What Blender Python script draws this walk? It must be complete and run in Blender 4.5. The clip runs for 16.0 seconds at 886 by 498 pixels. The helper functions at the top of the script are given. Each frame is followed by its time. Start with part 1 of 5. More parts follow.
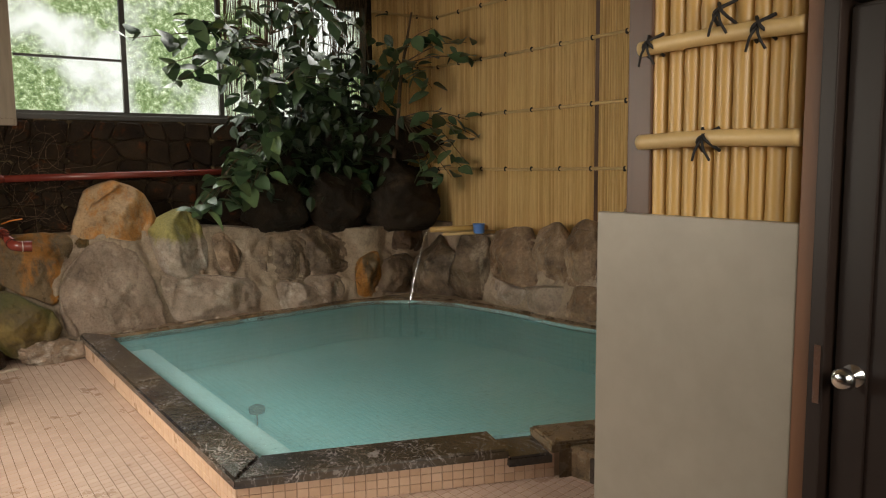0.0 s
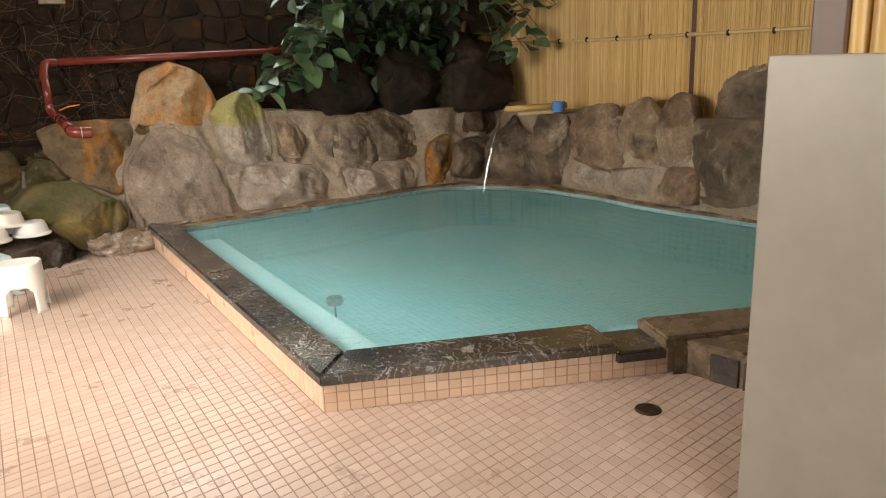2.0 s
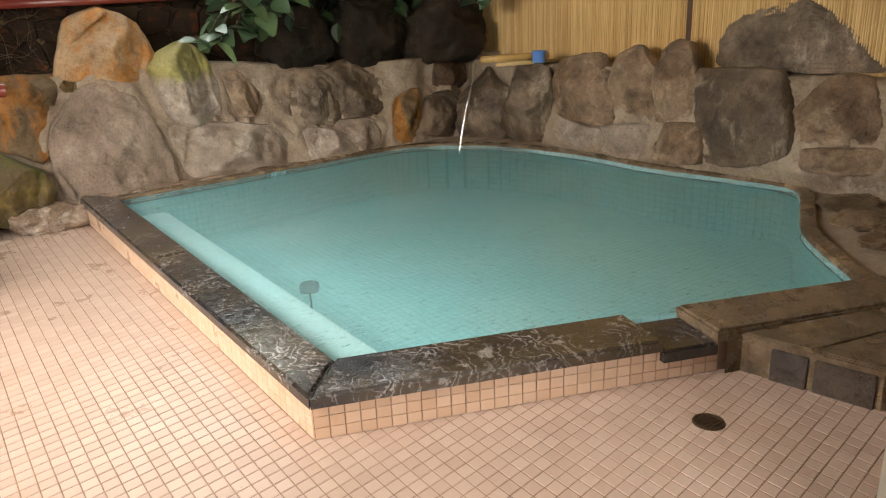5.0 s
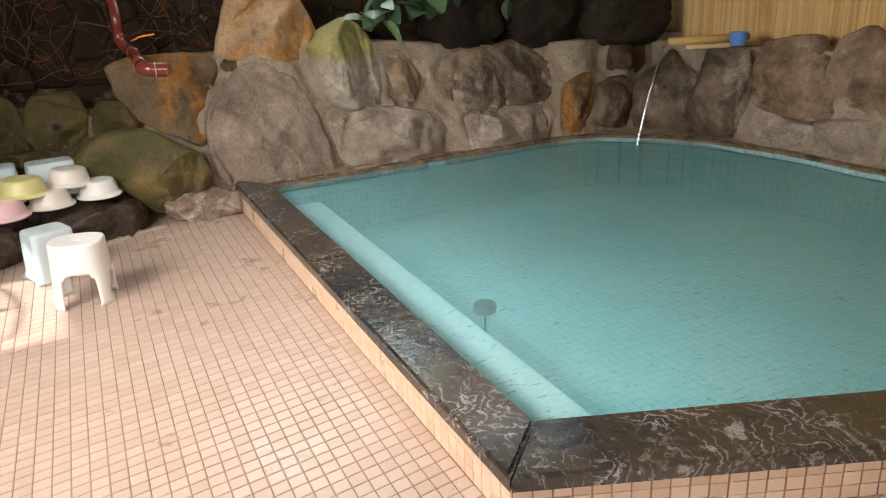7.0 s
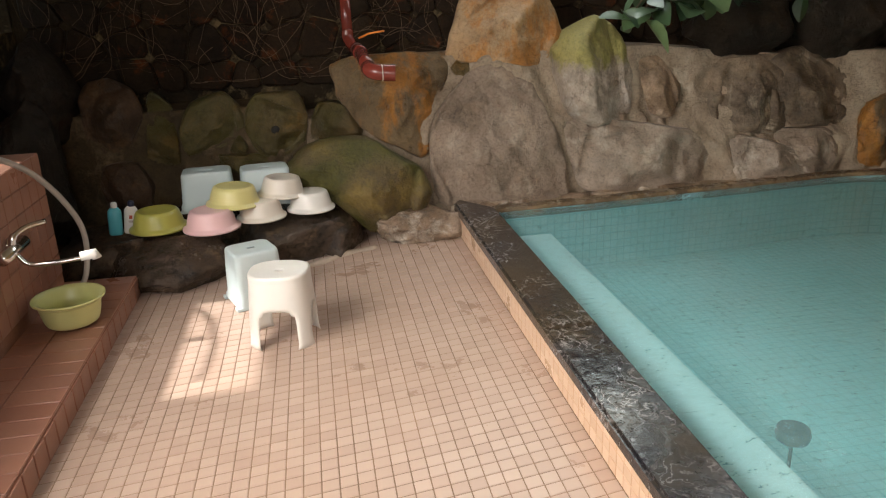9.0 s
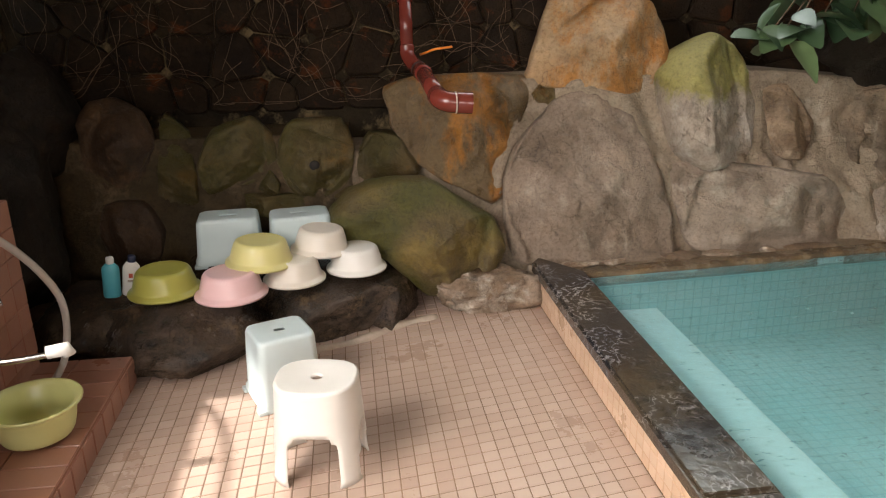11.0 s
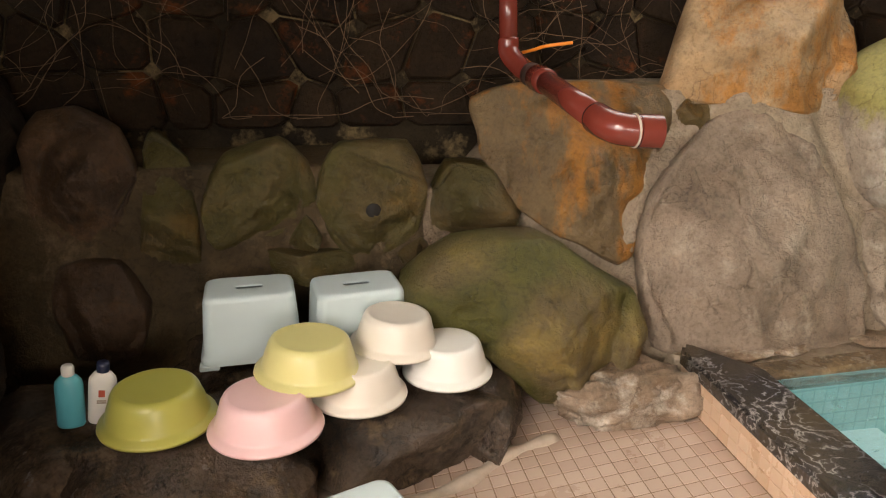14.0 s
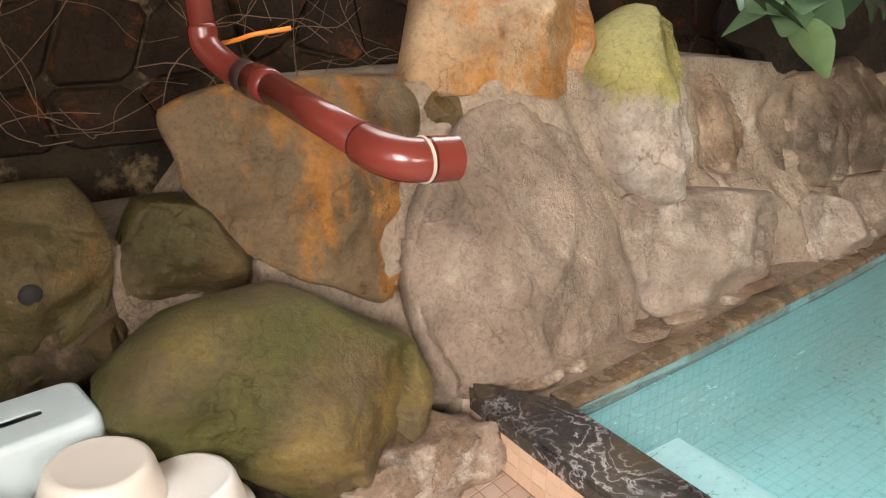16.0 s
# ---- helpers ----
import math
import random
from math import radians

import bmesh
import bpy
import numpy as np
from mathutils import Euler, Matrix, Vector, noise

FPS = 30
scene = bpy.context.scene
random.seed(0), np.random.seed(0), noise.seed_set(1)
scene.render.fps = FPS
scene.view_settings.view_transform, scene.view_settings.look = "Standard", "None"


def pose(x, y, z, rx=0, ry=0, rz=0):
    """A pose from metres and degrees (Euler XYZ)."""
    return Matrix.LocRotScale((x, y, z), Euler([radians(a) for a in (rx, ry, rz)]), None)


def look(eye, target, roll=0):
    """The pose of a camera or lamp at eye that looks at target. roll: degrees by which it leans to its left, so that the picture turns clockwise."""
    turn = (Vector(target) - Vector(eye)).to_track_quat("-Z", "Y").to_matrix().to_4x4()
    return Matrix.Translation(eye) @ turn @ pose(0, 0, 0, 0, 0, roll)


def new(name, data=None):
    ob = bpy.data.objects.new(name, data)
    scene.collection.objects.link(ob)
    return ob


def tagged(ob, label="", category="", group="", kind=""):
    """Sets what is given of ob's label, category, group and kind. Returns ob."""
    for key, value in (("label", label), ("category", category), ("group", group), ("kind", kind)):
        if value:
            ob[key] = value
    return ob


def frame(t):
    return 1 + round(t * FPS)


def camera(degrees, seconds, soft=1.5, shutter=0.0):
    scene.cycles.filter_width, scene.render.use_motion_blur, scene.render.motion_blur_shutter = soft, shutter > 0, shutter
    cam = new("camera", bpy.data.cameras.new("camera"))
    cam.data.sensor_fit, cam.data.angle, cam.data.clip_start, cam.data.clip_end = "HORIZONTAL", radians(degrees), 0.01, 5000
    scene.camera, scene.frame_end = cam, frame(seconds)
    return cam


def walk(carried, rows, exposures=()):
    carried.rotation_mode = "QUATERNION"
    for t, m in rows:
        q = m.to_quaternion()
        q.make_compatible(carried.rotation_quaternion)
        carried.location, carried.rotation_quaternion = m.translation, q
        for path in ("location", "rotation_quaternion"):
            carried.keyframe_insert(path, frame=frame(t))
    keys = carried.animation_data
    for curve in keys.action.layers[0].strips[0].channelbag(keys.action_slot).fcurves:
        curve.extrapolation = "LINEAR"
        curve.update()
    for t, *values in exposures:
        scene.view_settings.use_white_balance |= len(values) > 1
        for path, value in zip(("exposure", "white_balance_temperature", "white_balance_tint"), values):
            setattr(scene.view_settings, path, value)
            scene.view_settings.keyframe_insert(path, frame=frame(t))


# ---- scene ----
cam = camera(61.4, 16.0, soft=1.15)
PATH = [
    (0, (-1.17, -3.336, 1.654), (-0.012, -1.722, 1.427), -0.6),
    (0.5, (-1.19, -3.313, 1.623), (-0.079, -1.681, 1.302), -0.6),
    (1, (-1.179, -3.227, 1.578), (-0.115, -1.581, 1.177), -1.1),
    (1.5, (-1.113, -3.04, 1.548), (-0.096, -1.381, 1.085), -2.2),
    (2, (-1.084, -2.862, 1.522), (-0.085, -1.206, 1.012), -2.2),
    (2.5, (-1.094, -2.644, 1.505), (-0.101, -0.991, 0.976), -2.6),
    (3, (-1.046, -2.491, 1.491), (-0.003, -0.875, 0.943), -3.0),
    (5.5, (-0.926, -2.07, 1.452), (0.173, -0.534, 0.796), -2.4),
    (6, (-0.899, -1.921, 1.43), (0.203, -0.397, 0.75), -2.7),
    (6.5, (-0.857, -1.706, 1.461), (0.117, -0.094, 0.79), -2.3),
    (7, (-0.865, -1.484, 1.445), (-0.071, 0.226, 0.778), -2.5),
    (7.5, (-0.886, -1.249, 1.402), (-0.234, 0.53, 0.763), -2.6),
    (8, (-0.831, -1.027, 1.424), (-0.328, 0.797, 0.776), -2.7),
    (8.5, (-0.801, -0.85, 1.436), (-0.431, 1.006, 0.789), -2.3),
    (9, (-0.814, -0.592, 1.444), (-0.509, 1.271, 0.784), -2.1),
    (9.5, (-0.842, -0.358, 1.419), (-0.516, 1.507, 0.774), -1.4),
    (10, (-0.853, -0.096, 1.434), (-0.579, 1.782, 0.803), -1.2),
    (12.5, (-1.085, 0.967, 1.445), (-0.864, 2.843, 0.787), -0.9),
    (13, (-1.194, 1.169, 1.367), (-0.897, 3.046, 0.742), -0.2),
    (13.5, (-1.238, 1.413, 1.351), (-0.905, 3.284, 0.728), 0.4),
    (14, (-1.258, 1.615, 1.356), (-0.925, 3.48, 0.714), 0.6),
    (14.5, (-1.256, 1.823, 1.414), (-0.894, 3.659, 0.707), -1.0),
    (15, (-1.243, 1.996, 1.37), (-0.604, 3.751, 0.656), -0.3),
    (15.5, (-1.169, 2.14, 1.39), (-0.303, 3.79, 0.664), 0.0),
    (16, (-1.173, 2.287, 1.37), (-0.106, 3.821, 0.656), 0.8),
]
EXPOSURES = [(0.0, -0.1, 7100, 10), (0.7, 0.38, 6900, 10), (1.5, 0.62, 6700, 10), (3.0, 0.66, 6700, 10), (5.5, 0.7, 6600, 10), (7.0, 0.5, 6300, 10), (9.0, 0.2, 6500, 10), (10.0, 0.4, 6400, 11), (12.5, 0.45, 6900, 12), (14.0, 0.8, 7000, 12), (15.0, 1.15, 6900, 13), (16.0, 1.3, 6500, 14)]
walk(cam, [(t, look(eye, target, roll)) for t, eye, target, roll in PATH], EXPOSURES)
SUN, WEST, SOUTH, NORTH = 5.0, 92.0, 36.0, 56.0

# ---- light ----
world = bpy.data.worlds.new("world")
scene.world = world
world.use_nodes = True
wn, wl = world.node_tree.nodes, world.node_tree.links
sky = wn.new("ShaderNodeTexSky")
sky.sky_type, sky.sun_disc = "NISHITA", False
sky.sun_elevation, sky.sun_rotation = radians(50), radians(-90)
wn["Background"].inputs["Strength"].default_value = 0.15
wl.new(sky.outputs["Color"], wn["Background"].inputs["Color"])


def lamp(name, kind, energy, colour, m, size=None):
    d = bpy.data.lights.new(name, kind)
    d.energy, d.color = energy, colour
    if kind == "AREA":
        d.shape, d.size, d.size_y = "RECTANGLE", size[0], size[1]
    ob = new(name, d)
    ob.matrix_world = m
    return ob


sun = lamp("sun", "SUN", SUN, (1.0, 0.97, 0.92), look((-6, 2.2, 7), (0, 2.45, -0.25)))
sun.data.angle = radians(2)
# daylight through the long window behind the walker and the window over the rocks
lamp("west_window_light", "AREA", WEST, (1.0, 0.95, 0.88), look((-2.5, 0.7, 2.0), (2.2, 1.6, 0.3)), (2.0, 1.2)).data.spread = radians(128)
lamp("south_window_light", "AREA", SOUTH, (1.0, 0.94, 0.86), look((-0.6, -4.4, 2.2), (0.8, 3.5, 0.5)), (2.6, 1.2)).data.spread = radians(100)
lamp("north_window_light", "AREA", NORTH, (0.95, 1.0, 1.0), look((1.4, 4.62, 2.9), (0.9, 1.5, 0.3)), (3.4, 1.2))


# ---- materials ----
def nodes_of(name, rough=0.5, spec=0.5):
    m = bpy.data.materials.new(name)
    m.use_nodes = True
    n, l = m.node_tree.nodes, m.node_tree.links
    b = n["Principled BSDF"]
    b.inputs["Roughness"].default_value = rough
    b.inputs["Specular IOR Level"].default_value = spec
    return m, n, l, b


def noise_node(n, l, scale, detail=5, vec=None, rough=0.6):
    t = n.new("ShaderNodeTexNoise")
    t.inputs["Scale"].default_value, t.inputs["Detail"].default_value, t.inputs["Roughness"].default_value = scale, detail, rough
    if vec is not None:
        l.new(vec, t.inputs["Vector"])
    return t.outputs["Fac"]


def ramp(n, l, fac, stops):
    r = n.new("ShaderNodeValToRGB")
    e = r.color_ramp.elements
    while len(e) < len(stops):
        e.new(0.5)
    for el, (p, c) in zip(e, stops):
        el.position, el.color = p, (*c, 1)
    l.new(fac, r.inputs["Fac"])
    return r.outputs["Color"]


def mix(n, l, fac, a, b, mode="MIX"):
    m = n.new("ShaderNodeMix")
    m.data_type, m.blend_type = "RGBA", mode
    for sock, val in ((m.inputs["Factor"], fac), (m.inputs["A"], a), (m.inputs["B"], b)):
        if isinstance(val, (int, float)):
            sock.default_value = val
        elif isinstance(val, tuple):
            sock.default_value = (*val, 1)
        else:
            l.new(val, sock)
    return m.outputs["Result"]


def bump(n, l, b, heights):
    last = None
    for h, strength, dist in heights:
        bp = n.new("ShaderNodeBump")
        bp.inputs["Strength"].default_value, bp.inputs["Distance"].default_value = strength, dist
        l.new(h, bp.inputs["Height"])
        if last is not None:
            l.new(last, bp.inputs["Normal"])
        last = bp.outputs["Normal"]
    l.new(last, b.inputs["Normal"])


def coords(n, l, shift=True):
    """Object coordinates, moved by each object's own random number."""
    tc = n.new("ShaderNodeTexCoord")
    if not shift:
        return tc.outputs["Object"]
    oi = n.new("ShaderNodeObjectInfo")
    mm = n.new("ShaderNodeMath")
    mm.operation = "MULTIPLY"
    mm.inputs[1].default_value = 37.0
    l.new(oi.outputs["Random"], mm.inputs[0])
    ad = n.new("ShaderNodeVectorMath")
    l.new(tc.outputs["Object"], ad.inputs[0])
    l.new(mm.outputs[0], ad.inputs[1])
    return ad.outputs[0]


def rock_mat(name, base, second, stain, stain_amount=0.5, rough=0.6, moss=None, spec=0.4, contrast=0.5, streak=1.0, cap=None):
    m, n, l, b = nodes_of(name, rough, spec)
    v = coords(n, l)
    big, mid, fine = noise_node(n, l, 2.6, 6, v, 0.65), noise_node(n, l, 6, 8, v, 0.72), noise_node(n, l, 60, 5, v, 0.7)
    col = mix(n, l, ramp(n, l, big, [(0.38, (0, 0, 0)), (0.62, (1, 1, 1))]), base, second)
    long_v = n.new("ShaderNodeMapping")
    long_v.inputs["Scale"].default_value = (1, 1, streak)
    l.new(v, long_v.inputs["Vector"])
    st = noise_node(n, l, 4.5, 7, long_v.outputs[0], 0.7)
    lo = 0.62 - 0.2 * stain_amount
    col = mix(n, l, ramp(n, l, st, [(lo, (0, 0, 0)), (lo + 0.1, (1, 1, 1))]), col, stain)
    if moss:
        g = n.new("ShaderNodeTexNoise")
        g.inputs["Scale"].default_value, g.inputs["Detail"].default_value = 2.6, 6
        l.new(v, g.inputs["Vector"])
        col = mix(n, l, ramp(n, l, g.outputs["Fac"], [(0.4, (0, 0, 0)), (0.58, (1, 1, 1))]), col, moss)
    if cap:
        sep = n.new("ShaderNodeSeparateXYZ")
        l.new(coords(n, l, False), sep.inputs[0])
        edge = n.new("ShaderNodeMath")
        edge.operation = "MULTIPLY_ADD"
        l.new(mid, edge.inputs[0])
        edge.inputs[1].default_value = 0.5
        l.new(sep.outputs["Z"], edge.inputs[2])
        col = mix(n, l, ramp(n, l, edge.outputs[0], [(0.25, (0, 0, 0)), (0.33, (1, 1, 1))]), col, cap)
    col = mix(n, l, contrast, col, ramp(n, l, mid, [(0.34, (0.22, 0.19, 0.16)), (0.44, (0.7, 0.67, 0.63)), (0.54, (1, 1, 1)), (0.66, (1.4, 1.36, 1.3))]), "MULTIPLY")
    vo = n.new("ShaderNodeTexVoronoi")
    vo.feature = "DISTANCE_TO_EDGE"
    vo.inputs["Scale"].default_value = 5.0
    wob = n.new("ShaderNodeVectorMath")
    wob.operation = "MULTIPLY_ADD"
    nz = n.new("ShaderNodeTexNoise")
    nz.inputs["Scale"].default_value, nz.inputs["Detail"].default_value = 6.0, 6
    l.new(v, nz.inputs["Vector"]), l.new(nz.outputs["Color"], wob.inputs[0]), l.new(v, wob.inputs[2])
    wob.inputs[1].default_value = (0.35, 0.35, 0.35)
    l.new(wob.outputs[0], vo.inputs["Vector"])
    crack = ramp(n, l, vo.outputs["Distance"], [(0.0, (0.45, 0.42, 0.38)), (0.018, (1, 1, 1))])
    col = mix(n, l, ramp(n, l, big, [(0.45, (0, 0, 0)), (0.6, (0.8, 0.8, 0.8))]), col, crack, "MULTIPLY")
    col = mix(n, l, 0.6, col, ramp(n, l, fine, [(0.34, (0.5, 0.48, 0.46)), (0.52, (1, 1, 1)), (0.66, (1.0, 1.0, 1.0)), (0.72, (1.5, 1.45, 1.4))]), "MULTIPLY")
    own = n.new("ShaderNodeObjectInfo").outputs["Random"]
    col = mix(n, l, 1.0, col, ramp(n, l, own, [(0.0, (0.82, 0.77, 0.72)), (0.5, (0.95, 0.93, 0.9)), (1.0, (1.1, 1.1, 1.1))]), "MULTIPLY")
    l.new(col, b.inputs["Base Color"])
    r = ramp(n, l, mid, [(0.3, (rough - 0.18,) * 3), (0.7, (rough + 0.12,) * 3)])
    l.new(r, b.inputs["Roughness"])
    bump(n, l, b, [(mid, 0.7, 0.045), (crack, 0.5, 0.012), (fine, 0.8, 0.01)])
    return m


ROCK = {
    "grey": rock_mat("grey_rock", (0.34, 0.24, 0.16), (0.19, 0.12, 0.07), (0.42, 0.32, 0.23), 0.4, 0.45, contrast=0.8),
    "pale_grey": rock_mat("pale_rock", (0.38, 0.305, 0.245), (0.3, 0.23, 0.175), (0.46, 0.39, 0.32), 0.4, 0.5),
    # near-black: the shade of the corners is put into this rock colour
    "dark": rock_mat("shade_painted_rock", (0.035, 0.024, 0.016), (0.018, 0.013, 0.009), (0.055, 0.038, 0.024), 0.3, 0.6, None, 0.2),
    "darkgrey": rock_mat("streaked_rock", (0.24, 0.175, 0.12), (0.1, 0.072, 0.048), (0.4, 0.33, 0.25), 0.3, 0.45, streak=0.3, contrast=0.85),
    # warm brown, lowered so the dark corner's shade sits in the colour
    "brown": rock_mat("brown_rock_with_shade", (0.085, 0.045, 0.022), (0.05, 0.028, 0.015), (0.12, 0.065, 0.03), 0.4, 0.5),
    "olive": rock_mat("olive_rock", (0.13, 0.09, 0.035), (0.08, 0.058, 0.024), (0.2, 0.11, 0.028), 0.4, 0.42, (0.085, 0.07, 0.02)),
    "ochre": rock_mat("ochre_rock", (0.2, 0.135, 0.068), (0.12, 0.08, 0.04), (0.36, 0.155, 0.03), 0.72, 0.4, streak=0.3),
    "moss": rock_mat("mossy_rock", (0.14, 0.105, 0.045), (0.19, 0.13, 0.07), (0.22, 0.16, 0.05), 0.5, 0.5, (0.095, 0.09, 0.02)),
    "orange": rock_mat("orange_rock", (0.42, 0.29, 0.17), (0.36, 0.22, 0.11), (0.42, 0.19, 0.05), 0.62, streak=0.5),
    "pale": rock_mat("yellow_white_rock", (0.48, 0.4, 0.33), (0.42, 0.34, 0.27), (0.5, 0.44, 0.38), 0.45, cap=(0.31, 0.27, 0.09)),
    "wet": rock_mat("wet_black_rock", (0.105, 0.07, 0.045), (0.05, 0.035, 0.026), (0.16, 0.11, 0.065), 0.35, 0.2, None, 0.7, 0.8),
    "crack": rock_mat("cracked_rock", (0.4, 0.31, 0.24), (0.24, 0.16, 0.1), (0.55, 0.48, 0.41), 0.5, contrast=0.9),
    "slab": rock_mat("brown_slab", (0.24, 0.165, 0.1), (0.14, 0.1, 0.06), (0.33, 0.23, 0.13), 0.4, 0.3),
    # facing stone darkened to stand for the unlit wall
    "wallstone": rock_mat("wall_stone_with_painted_shade", (0.036, 0.022, 0.012), (0.018, 0.011, 0.007), (0.12, 0.035, 0.01), 0.25, 0.6, None, 0.12),
}
# olive mortar with the corner's shade mixed into its colour
OLIVE_SHADE_MORTAR = rock_mat("olive_mortar_with_shade", (0.13, 0.09, 0.05), (0.07, 0.05, 0.028), (0.2, 0.145, 0.09), 0.3, 0.7, None, 0.2)
MORTAR = rock_mat("mortar", (0.38, 0.3, 0.22), (0.27, 0.2, 0.14), (0.42, 0.34, 0.26), 0.4, 0.75, contrast=0.3)
# wall mortar, its colour lowered to imitate shade
SHADE_MORTAR = rock_mat("mortar_with_painted_shade", (0.05, 0.036, 0.02), (0.024, 0.017, 0.011), (0.22, 0.165, 0.09), 0.4, 0.8, None, 0.15)


def tile_mat(name, a, b2, rough, island):
    m, n, l, b = nodes_of(name, rough, 0.5)
    if island:
        g = n.new("ShaderNodeNewGeometry").outputs["Random Per Island"]
    else:
        g = n.new("ShaderNodeObjectInfo").outputs["Random"]
    tc = n.new("ShaderNodeNewGeometry").outputs["Position"]
    col = mix(n, l, g, a, b2)
    dirt = noise_node(n, l, 2.2, 6, tc, 0.7)
    col = mix(n, l, 0.2, col, ramp(n, l, dirt, [(0.3, (0.86, 0.8, 0.74)), (0.55, (1, 1, 1))]), "MULTIPLY")
    l.new(col, b.inputs["Base Color"])
    fine = noise_node(n, l, 55, 3, tc)
    l.new(ramp(n, l, dirt, [(0.3, (rough - 0.12,) * 3), (0.7, (rough + 0.12,) * 3)]), b.inputs["Roughness"])
    bump(n, l, b, [(fine, 0.12, 0.004)])
    return m


TILE_STUFF = tile_mat("floor_tile_glaze", (0.46, 0.325, 0.255), (0.53, 0.395, 0.32), 0.34, True)
TILE = tile_mat("floor_tile_glaze_single", (0.46, 0.325, 0.255), (0.53, 0.395, 0.32), 0.34, False)
CURB_TILE = tile_mat("curb_tile_glaze", (0.54, 0.36, 0.24), (0.62, 0.44, 0.315), 0.32, False)
PINK_TILE = tile_mat("pink_tile_glaze", (0.3, 0.135, 0.09), (0.35, 0.17, 0.115), 0.35, False)


def plain(name, colour, rough=0.5, grain=40.0, vary=0.2, metal=0.0, depth=0.003, stretch=None, spec=0.5, sss=0.0):
    m, n, l, b = nodes_of(name, rough, spec)
    v = coords(n, l)
    if stretch:
        mp = n.new("ShaderNodeMapping")
        mp.inputs["Scale"].default_value = stretch
        l.new(v, mp.inputs["Vector"])
        v = mp.outputs["Vector"]
    f1, f2 = noise_node(n, l, grain, 5, v), noise_node(n, l, grain / 9, 4, v)
    dark = tuple(c * (1 - vary) for c in colour)
    col = mix(n, l, ramp(n, l, f2, [(0.35, (0, 0, 0)), (0.65, (1, 1, 1))]), dark, colour)
    col = mix(n, l, 0.5, col, ramp(n, l, f1, [(0.3, (1 - vary,) * 3), (0.6, (1, 1, 1))]), "MULTIPLY")
    l.new(col, b.inputs["Base Color"])
    b.inputs["Metallic"].default_value = metal
    if sss:
        b.inputs["Subsurface Weight"].default_value = sss
        b.inputs["Subsurface Radius"].default_value = (0.02, 0.02, 0.02)
    bump(n, l, b, [(f1, 0.2, depth)])
    return m


GROUT = plain("brown_grout", (0.35, 0.23, 0.15), 0.8, 30, 0.35)
PINK_GROUT = plain("pink_grout", (0.34, 0.16, 0.1), 0.8, 30, 0.3)
PLASTER = plain("dull_plaster", (0.42, 0.33, 0.24), 0.8, 12, 0.2)
CEILING = plain("ceiling_boards", (0.5, 0.38, 0.25), 0.7, 8, 0.2)
SEAM = plain("pale_mortar", (0.55, 0.45, 0.36), 0.8, 40, 0.25, 0, 0.01)
GREY_PANEL = plain("grey_partition_paint", (0.32, 0.28, 0.225), 0.42, 9, 0.16, 0, 0.002)
BROWN_WOOD = plain("brown_wood", (0.10, 0.048, 0.026), 0.45, 30, 0.35, 0, 0.002, (1, 1, 0.08))
RED_WOOD = plain("red_brown_wood", (0.22, 0.10, 0.05), 0.5, 30, 0.3, 0, 0.002, (1, 1, 0.08))
DOOR_BROWN = plain("dark_door", (0.018, 0.01, 0.007), 0.45, 30, 0.3, 0, 0.001, (1, 1, 0.08))
BAMBOO = plain("bamboo_pole", (0.56, 0.34, 0.11), 0.38, 25, 0.2, 0, 0.002, (1, 1, 0.06))
BAMBOO_RAIL = plain("bamboo_rail", (0.62, 0.43, 0.19), 0.42, 25, 0.25, 0, 0.002, (0.2, 0.2, 0.2))
ROPE = plain("black_rope", (0.015, 0.012, 0.01), 0.8, 200, 0.3)
CHROME = plain("chrome", (0.75, 0.73, 0.7), 0.18, 30, 0.08, 1.0, 0.0005)
WHITE_PLASTIC = plain("white_plastic", (0.78, 0.75, 0.7), 0.32, 20, 0.04, 0, 0.0006, None, 0.5, 0.1)
BLUE_PLASTIC = plain("pale_blue_plastic", (0.6, 0.69, 0.7), 0.34, 20, 0.05, 0, 0.0006, None, 0.5, 0.1)
CREAM_PLASTIC = plain("cream_plastic", (0.76, 0.69, 0.6), 0.32, 20, 0.04, 0, 0.0006, None, 0.5, 0.15)
YELLOW_PLASTIC = plain("yellow_plastic", (0.7, 0.63, 0.27), 0.32, 20, 0.05, 0, 0.0006, None, 0.5, 0.15)
GREEN_PLASTIC = plain("yellow_green_plastic", (0.42, 0.4, 0.09), 0.34, 20, 0.06, 0, 0.0006, None, 0.5, 0.15)
LIME_PLASTIC = plain("pale_green_plastic", (0.6, 0.6, 0.26), 0.34, 20, 0.05, 0, 0.0006, None, 0.5, 0.15)
PINK_PLASTIC = plain("pink_plastic", (0.84, 0.55, 0.55), 0.3, 20, 0.04, 0, 0.0006, None, 0.5, 0.15)
CYAN_PLASTIC = plain("cyan_plastic", (0.1, 0.42, 0.5), 0.3, 20, 0.05)
DARK_PLASTIC = plain("navy_plastic", (0.02, 0.025, 0.06), 0.35, 20, 0.05)
RED_INK = plain("red_ink", (0.5, 0.09, 0.05), 0.5, 20, 0.05)
BLUE_PLASTIC_CUP = plain("blue_plastic", (0.12, 0.25, 0.6), 0.35, 20, 0.05)
HOSE_GREY = plain("grey_hose", (0.42, 0.38, 0.34), 0.35, 60, 0.1)
PIPE_RED = plain("red_brown_pipe", (0.17, 0.03, 0.02), 0.26, 14, 0.25, 0, 0.0008)
PIPE_DARK = plain("dark_pipe_joint", (0.06, 0.035, 0.03), 0.45, 14, 0.25)
ORANGE_WIRE = plain("orange_wire", (0.85, 0.25, 0.03), 0.4, 20, 0.05)
